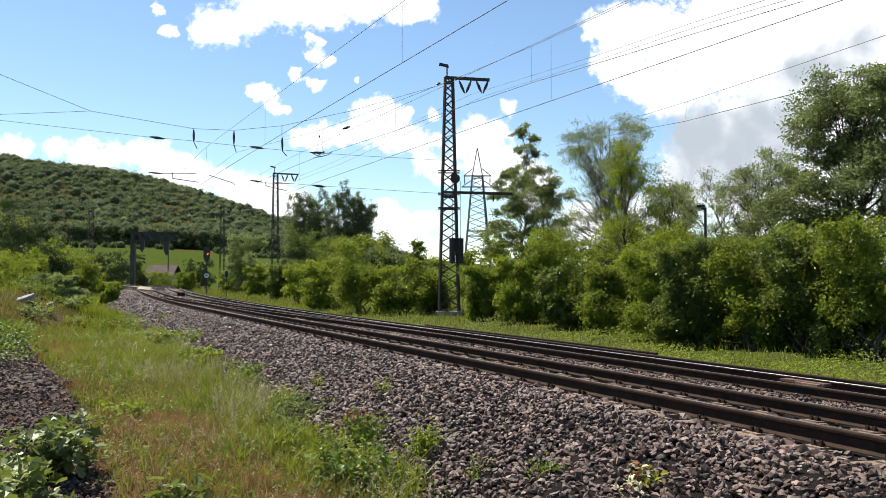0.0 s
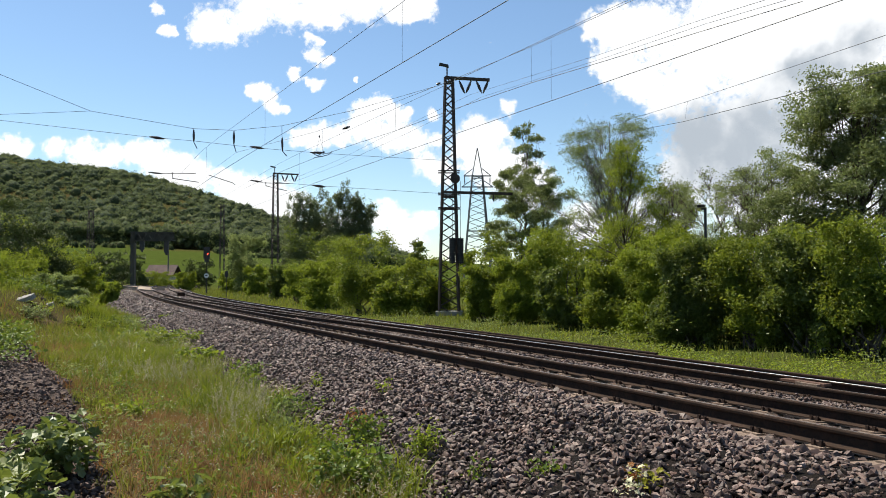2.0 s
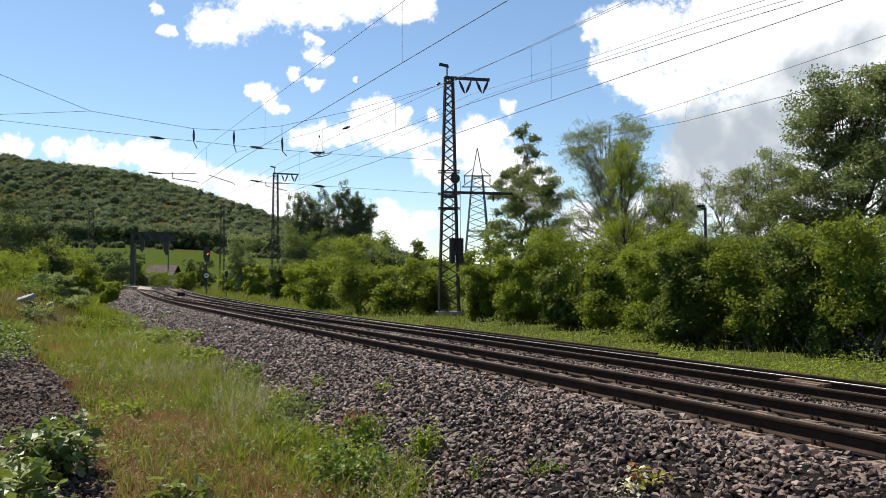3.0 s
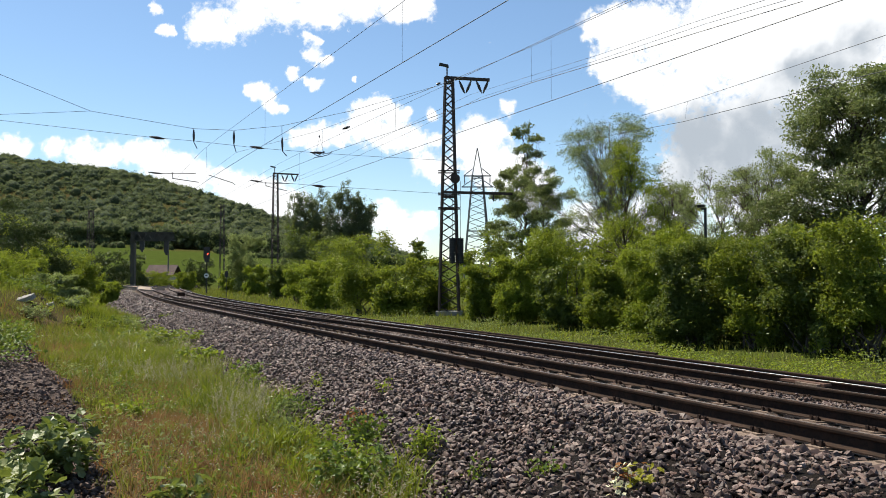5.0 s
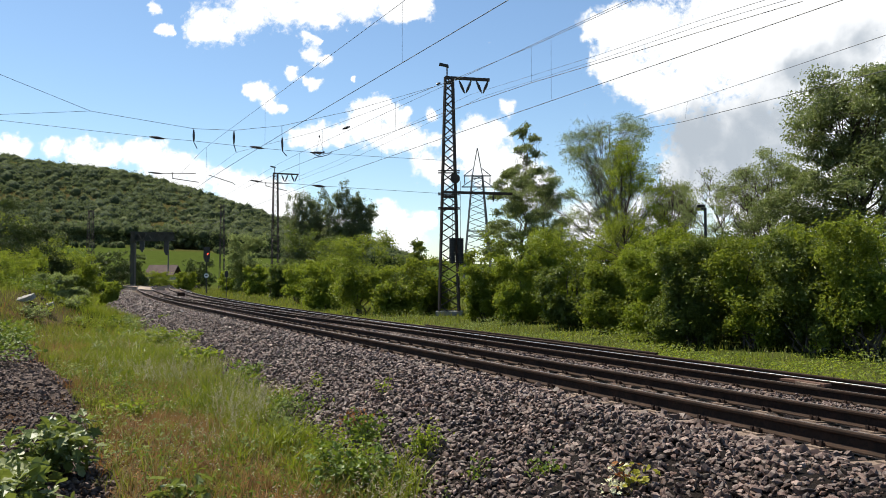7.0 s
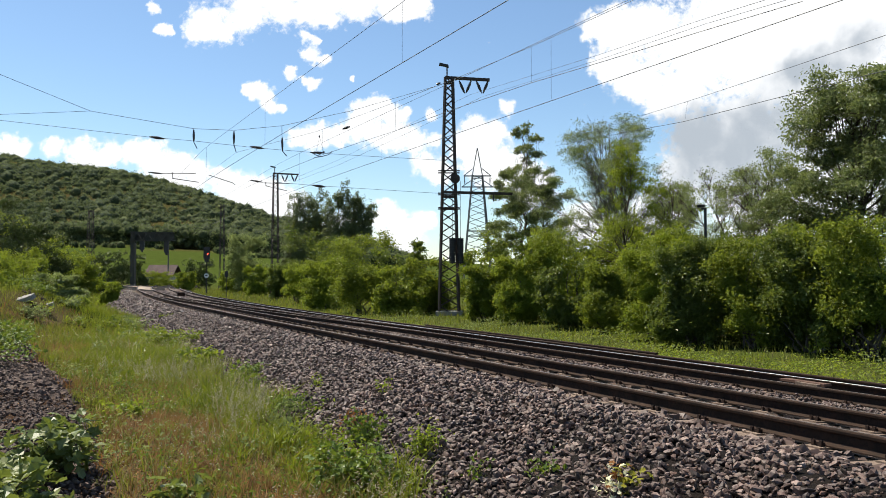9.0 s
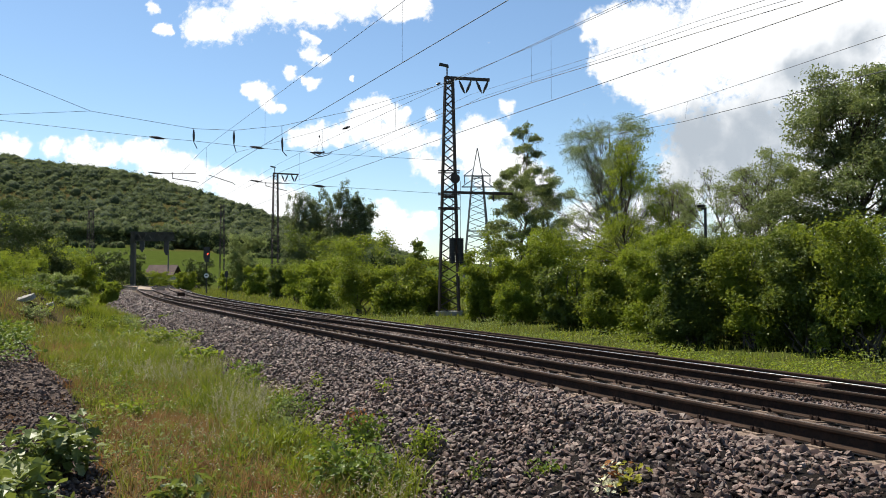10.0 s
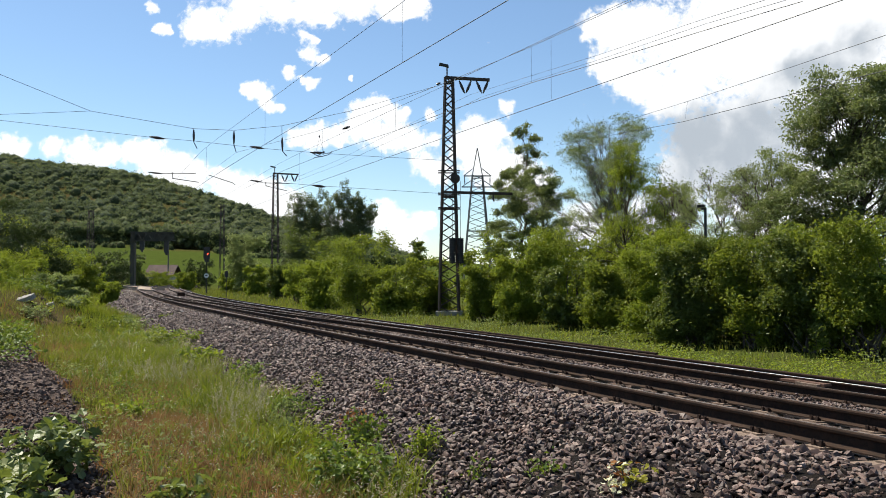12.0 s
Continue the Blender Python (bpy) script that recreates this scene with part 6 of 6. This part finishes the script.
def build_headspan():
    """The cross wires from mast to mast that carry the three lines."""
    t = thing("headspan", (0, 0, 0), "headspan cross wires with brown insulators over the tracks", "overhead line")
    w = lambda pts, r=0.009, n="cross_wire": wire(pts, r, n, parent=t)
    w([(-19.78, 31.50, 10.05), (-18.24, 32.40, 9.46), (-15.16, 33.90, 8.25), (-11.28, 35.70, 7.82), (-9.67, 36.50, 7.89), (-7.64, 37.40, 8.27), (-4.56, 38.80, 9.26), (-0.26, 40.80, 11.00), (0.06, 41.00, 11.16)], 0.010)
    w([(-19.73, 31.50, 7.55), (-18.21, 32.40, 7.80), (-15.16, 33.90, 8.25)], 0.008)
    w([(-19.73, 31.50, 7.55), (-18.20, 32.40, 7.56), (-13.00, 34.90, 7.30), (-11.27, 35.70, 7.26), (-8.74, 36.90, 7.14), (-5.97, 38.10, 7.08), (-4.02, 39.00, 7.08), (0.06, 41.00, 7.14)], 0.009)
    w([(-8.08, 37.20, 5.58), (-6.10, 38.10, 5.50), (-0.47, 40.80, 5.42), (-0.06, 41.00, 5.41)], 0.009)
    for a, b, c in (((-11.28, 35.70, 7.79), (-11.27, 35.70, 7.20), (-11.12, 35.70, 6.92)), ((-9.67, 36.50, 7.86), (-9.67, 36.50, 7.23), (-9.56, 36.50, 6.86)), ((-7.63, 37.40, 7.73), (-7.60, 37.40, 7.06), (-7.39, 37.40, 6.82))):
        insulator(t, a, b, 0.065)
        w([b, c], 0.02, "clamp")
    w([(-7.64, 37.40, 8.30), (-7.63, 37.40, 7.73)], 0.012, "hanger")
    for a, b in (((-13.00, 34.90, 7.32), (-12.43, 35.20, 7.27)), ((-9.01, 36.80, 7.18), (-8.42, 37.10, 7.14)), ((-6.29, 38.10, 5.52), (-5.69, 38.30, 5.46)), ((-4.91, 38.50, 8.31), (-4.55, 38.70, 8.48)), ((-0.35, 40.80, 11.06), (-0.12, 40.90, 11.17))):
        insulator(t, a, b, 0.075)
    # section insulator in the contact wire of the far track
    s = thing("section_insulator", (0, 0, 0), "dark section insulator hanging in the contact wire", "overhead line")
    insulator(s, (-4.59, 27.30, 5.45), (-4.08, 27.30, 5.43), 0.05)
    part("runner", Geo().tube([(-4.45, 27.30, 5.27), (-4.18, 27.30, 5.31), (-3.95, 27.30, 5.37), (-3.83, 27.30, 5.49)], 0.014, 5), M["wire"], s)
    part("runner", Geo().tube([(-4.53, 27.30, 5.43), (-4.34, 27.30, 5.33), (-4.10, 27.30, 5.49)], 0.018, 5), M["wire"], s)
    for a, b in (((-4.38, 27.30, 5.49), (-4.28, 27.30, 5.96)), ((-4.14, 27.30, 5.49), (-4.26, 27.30, 5.96))):
        part("hanger", Geo().tube([a, b], 0.004, 4), M["wire"], s)
    insulator(s, (-4.28, 27.30, 5.96), (-4.28, 27.30, 6.04), 0.03)
    # cantilevers at the mast by the curve and farther along it
    c = thing("cantilever", (0, 0, 0), "thin overhead line cantilever with long insulator", "overhead line", "cantilevers")
    insulator(c, (-19.19, 78.50, 10.56), (-17.85, 78.50, 10.34), 0.10)
    for a, b in (((-17.84, 78.50, 10.28), (-15.26, 78.50, 10.23)), ((-17.62, 78.50, 10.39), (-17.56, 78.50, 9.94)), ((-17.62, 78.50, 10.00), (-15.48, 78.50, 9.49))):
        part("tube", Geo().tube([a, b], 0.04, 6), M["mast"], c)
    c = thing("cantilever", (0, 0, 0), "thin overhead line cantilever with long insulator", "overhead line", "cantilevers")
    insulator(c, (-27.62, 74.00, 10.77), (-26.14, 74.00, 10.61), 0.10)
    for a, b in (((-26.14, 74.00, 10.67), (-23.13, 74.00, 10.67)), ((-25.35, 74.00, 10.77), (-25.29, 74.00, 10.14)), ((-25.34, 74.00, 10.19), (-22.85, 74.00, 9.82))):
        part("tube", Geo().tube([a, b], 0.04, 6), M["mast"], c)
    c = thing("cantilever", (0, 0, 0), "thin overhead line cantilever arm", "overhead line", "cantilevers")
    part("tube", Geo().tube([(-22.55, 76.00, 10.76), (-20.21, 76.00, 9.99), (-19.99, 76.00, 9.78)], 0.04, 6), M["mast"], c)


# ---- signals, far masts, buildings ----
def build_pylon():
    d = 150.0
    x = 6.52
    z0 = gz(x, d)
    h = 25.19 - z0
    t = thing("power_pylon", (x, d, z0), "grey steel lattice power pylon behind the trees", "pylon")
    hb = h * 0.80
    lattice(t, hb, 5.6, 1.9, M["grey_steel"], 0.20, 17)
    for sx in (-1, 1):
        part("peak_leg", Geo().bar((sx * 0.95, 0, hb), (0, 0, h), 0.16), M["grey_steel"], t)
    for zz, w in ((hb - 0.1, 2.6), (hb - 2.2, 3.0)):
        g = Geo()
        g.bar((-w, 0, zz), (w, 0, zz), 0.2)
        for sx in (-1, 1):
            g.bar((sx * w, 0, zz), (sx * 0.9, 0, zz + 1.4), 0.14)
        part("crossarm", g, M["grey_steel"], t)
    for sx in (-2.4, 2.4):
        insulator(t, (sx, 0, hb - 0.15), (sx, 0, hb - 1.7), 0.13)


def build_gantry():
    d = 104.0
    x, z0 = -40.63, gz(-40.63, 104.0)
    top = 6.81 - z0
    t = thing("signal_gantry", (x, d, z0), "grey steel cantilever signal gantry over the tracks", "signal gantry")
    g = Geo()
    g.box((0, 0, top / 2), (0.55, 0.6, top))
    g.box((0, 0, 0.3), (1.0, 1.0, 0.6))
    part("column", g, M["gantry"], t)
    g = Geo()
    ln = 5.2
    for zz in (top - 0.15, top - 1.2):
        for yy in (-0.45, 0.45):
            g.bar((-0.3, yy, zz), (ln, yy, zz), 0.14)
    for i in range(8):
        for yy in (-0.45, 0.45):
            a, b = i * ln / 8, (i + 1) * ln / 8
            g.bar((a, yy, top - (0.15 if i % 2 else 1.2)), (b, yy, top - (1.2 if i % 2 else 0.15)), 0.09)
    g.box((ln / 2, 0, top - 1.2), (ln, 0.9, 0.06))
    g.box((ln / 2, 0.46, top - 0.65), (ln, 0.04, 0.9))
    part("beam", g, M["gantry"], t)
    for bx, hz in ((1.25, 1.2), (4.45, 1.6)):
        g = Geo()
        g.box((bx, -0.3, top - 1.2 - hz / 2), (0.62, 0.12, hz))
        g.box((bx, -0.3, top - 1.2 - hz - 0.15), (0.3, 0.1, 0.3))
        part("signal_head", g, M["black"], t)
    part("drop_post", Geo().bar((4.6, 0, top - 2.6), (4.6, 0, top - 5.2), 0.14), M["grey_steel"], t)


def build_signal():
    d = 92.0
    x, z0 = -27.42, gz(-27.42, 92.0)
    top = 4.40 - z0
    t = thing("railway_signal", (x, d, z0), "black light signal showing red on a dark post", "railway signal")
    part("post", Geo().tube([(0, 0, -0.2), (0, 0, top - 0.2)], 0.085, 8), M["gantry"], t)
    g = Geo()
    g.box((0, 0, top - 0.75), (0.72, 0.14, 1.4))
    g.box((0, 0, top - 1.6), (0.5, 0.12, 0.3))
    g.box((0, 0.1, top - 2.1), (1.3, 0.7, 0.06))
    head = part("signal_head", g, M["black"], t)
    g = Geo().tube([(0.12, -0.1, top - 0.86), (0.12, -0.075, top - 0.86)], 0.065, 12)
    part("red_lamp", g, M["red_light"], head, "glowing red signal lamp")
    g = Geo()
    g.tube([(0.12, -0.22, top - 0.72), (0.12, -0.07, top - 0.72)], 0.13, 10)
    part("lamp_hood", g, M["black"], head)
    g = Geo().tube([(0.02, -0.13, top - 3.35), (0.02, -0.10, top - 3.35)], 0.27, 16)
    plate = part("sign_plate", g, M["white"], t, "small round white sign")
    part("sign_bar", Geo().box((0.02, -0.135, top - 3.35), (0.26, 0.006, 0.12)), M["black"], plate)
    # slim post with a dark board
    x2, d2 = -18.02, 66.0
    z2 = gz(x2, d2)
    t2 = thing("track_sign", (x2, d2, z2), "small dark track sign on a thin post", "sign")
    tp = 1.49 - z2
    part("post", Geo().tube([(0, 0, -0.2), (0, 0, tp)], 0.03, 6), M["gantry"], t2)
    part("board", Geo().box((0, -0.04, tp - 0.25), (0.28, 0.03, 0.5)), M["black"], t2)
    # low marker by the rails
    x3, d3 = -12.37, 50.0
    t3 = thing("marker_stub", (x3, d3, gz(x3, d3)), "short dark marker stub in the grass", "marker")
    part("stub", Geo().tube([(0, 0, -0.1), (0, 0, 0.3)], 0.07, 8), M["black"], t3)
    part("cap", Geo().tube([(0, 0, 0.3), (0, 0, 0.36)], 0.14, 10), M["black"], t3)
    # motor box between the tracks
    q = along(61.0, 2.1, -0.18)
    t4 = thing("point_machine", tuple(q), "low rust-brown point machine box between tracks", "point machine", rz=24)
    g = Geo()
    g.box((0, 0, 0.16), (0.55, 0.9, 0.3))
    part("housing", g, M["rust"], t4)
    part("lid", Geo().box((0, 0, 0.335), (0.6, 0.95, 0.05)), M["rust"], t4)


def far_mast(x, d, top, label):
    z0 = gz(x, d)
    t = thing("catenary_mast", (x, d, z0), label, "mast", "catenary masts")
    lattice(t, top - z0, 0.75, 0.4, M["mast"], 0.06, 14)
    return t


def build_far():
    far_mast(-39.15, 88.0, 8.35, "weathered lattice mast on the bank before the wood")
    m = far_mast(-33.45, 120.0, 11.79, "weathered lattice mast beyond the signal")
    for u, d, v in ((-38.21, 87.0, 1.69),):
        t = thing("equipment_box", (u, d, gz(u, d)), "small pale equipment box on a post", "box")
        part("post", Geo().bar((0, 0, 0), (0, 0, v - gz(u, d)), 0.12), M["gantry"], t)
        part("case", Geo().box((-0.3, -0.1, v - gz(u, d) - 0.1), (0.55, 0.35, 0.9)), M["concrete"], t)
        part("dark_case", Geo().box((0.45, -0.1, v - gz(u, d) - 0.1), (0.6, 0.3, 0.8)), M["black"], t)
    # shed roof beyond the crossing
    x, d = -58.11, 165.0
    z0 = gz(x, d)
    t = thing("shed", (x, d, z0), "low shed with an old reddish tiled roof", "building")
    ev, rg = 1.02 - z0, 3.13 - z0
    part("wall", Geo().box((0, 0, ev / 2), (5.4, 5.0, ev)), M["render_wall"], t)
    g = Geo()
    for sy in (-1, 1):
        n = len(g.v)
        g.v += [(-3, sy * 3, ev), (3, sy * 3, ev), (3, 0, rg), (-3, 0, rg), (-3, sy * 3, ev - 0.15), (3, sy * 3, ev - 0.15), (3, 0, rg - 0.15), (-3, 0, rg - 0.15)]
        g.f += [(n, n + 1, n + 2, n + 3), (n + 7, n + 6, n + 5, n + 4), (n, n + 4, n + 5, n + 1), (n, n + 3, n + 7, n + 4), (n + 1, n + 5, n + 6, n + 2)]
    part("roof", g, M["roof"], t)
    # lamp over the hedge
    x, d = 8.12, 24.5
    z0 = gz(x, d)
    tp = 3.40 - z0
    t = thing("post_lamp", (x, d, z0), "dark post lamp rising above the hedge", "lamp")
    part("post", Geo().tube([(0, 0, -0.1), (0, 0, tp - 0.12)], 0.045, 8), M["black"], t)
    g = Geo()
    g.tube([(-0.13, 0, tp - 0.1), (-0.13, 0, tp - 0.02), (-0.13, 0, tp)], [0.12, 0.14, 0.09], 10)
    g.bar((-0.13, 0, tp - 0.14), (0, 0, tp - 0.14), 0.06)
    part("lamp_head", g, M["black"], t)
    # broken concrete slabs on the flank of the mound
    for k, (x, d, w, ln) in enumerate(((-13.45, 25.0, 0.26, 1.15), (-12.85, 25.7, 0.16, 0.50))):
        t = thing("concrete_slab", (x, d, gz(x, d) - 0.02), "pale broken concrete slab lying on the grassy mound", "slab", "broken slabs")
        g = Geo()
        outline = [(-0.5 * ln, -0.45 * w), (-0.05 * ln, -0.5 * w), (0.40 * ln, -0.32 * w), (0.5 * ln, 0.15 * w), (0.22 * ln, 0.5 * w), (-0.42 * ln, 0.42 * w)]
        for zz in (-0.14, 0.02):
            g.v += [(a, b, zz) for a, b in outline]
        g.f += [tuple(range(5, -1, -1)), tuple(range(6, 12))] + [(i, (i + 1) % 6, 6 + (i + 1) % 6, 6 + i) for i in range(6)]
        part("slab", g, M["concrete"], t).matrix_basis = pose(0, 0, -0.02, 14, -20, 34)
    # small grey box near the path's end
    for u, d, w, hh in ((-38.57, 98.0, 1.0, 0.7), (-34.74, 70.0, 0.7, 1.35)):
        t = thing("trackside_box", (u, d, gz(u, d)), "small pale grey trackside box", "box", "trackside boxes")
        g = Geo().box((0, 0, hh / 2), (w, 0.5, hh))
        part("case", g, M["concrete"], t)
        part("lid", Geo().box((0, 0, hh + 0.02), (w + 0.06, 0.56, 0.05)), M["concrete"], t)
    # little stump in the path
    x, d = -8.89, 21.0
    t = thing("marker_stub", (x, d, gz(x, d)), "short grey marker post in the grass", "marker")
    part("stub", Geo().tube([(0, 0, -0.05), (0, 0, 0.16)], 0.05, 8), M["gantry"], t)
    part("cap", Geo().tube([(0, 0, 0.16), (0, 0, 0.2)], 0.09, 8), M["gantry"], t)


hang_wires()
build_headspan()
build_pylon()
build_gantry()
build_signal()
build_far()
plant_weeds()
sprig, SPRIG_AT = build_sprig()
grow_grass()
scatter_stones()


# ---- what moves ----
def motions():
    # the clouds drift
    for ob, (dx, dz), y in DRIFTING:
        walk(ob, [(t, pose(dx * (t - 5.5) / 12, y, dz * (t - 5.5) / 12)) for t in (0.0, 6.0, 12.0)])
    # the sprig slides and turns on the stones
    x, y, z = SPRIG_AT
    walk(sprig, [(t, pose(x + dx, y + dy, z, 0, tilt, turn)) for t, dx, dy, tilt, turn in ((0.0, 0.07, 0.02, 14, 10), (1.5, 0.06, 0.0, 6, 18), (3.0, 0.045, -0.03, 10, 6), (4.5, 0.02, 0.0, -4, -8), (6.0, -0.015, 0.03, -8, -14), (7.5, -0.04, 0.02, 3, -4), (9.0, -0.075, 0.02, 8, 8), (10.5, -0.06, 0.07, -6, -10), (12.0, -0.03, 0.05, -2, -6))])
    # foliage stirs in gusts
    for ob, amp, ph in SWAYING:
        rows = []
        for i in range(25):
            t = i * 0.5
            a = amp * (0.6 * math.sin(1.9 * t + ph) + 0.4 * math.sin(3.7 * t + ph * 2.3))
            b = amp * (0.6 * math.cos(1.6 * t + ph * 1.4) + 0.4 * math.sin(4.3 * t + ph))
            rows.append((t, pose(0, 0, 0, a * 0.6, b, 0)))
        walk(ob, rows)


motions()
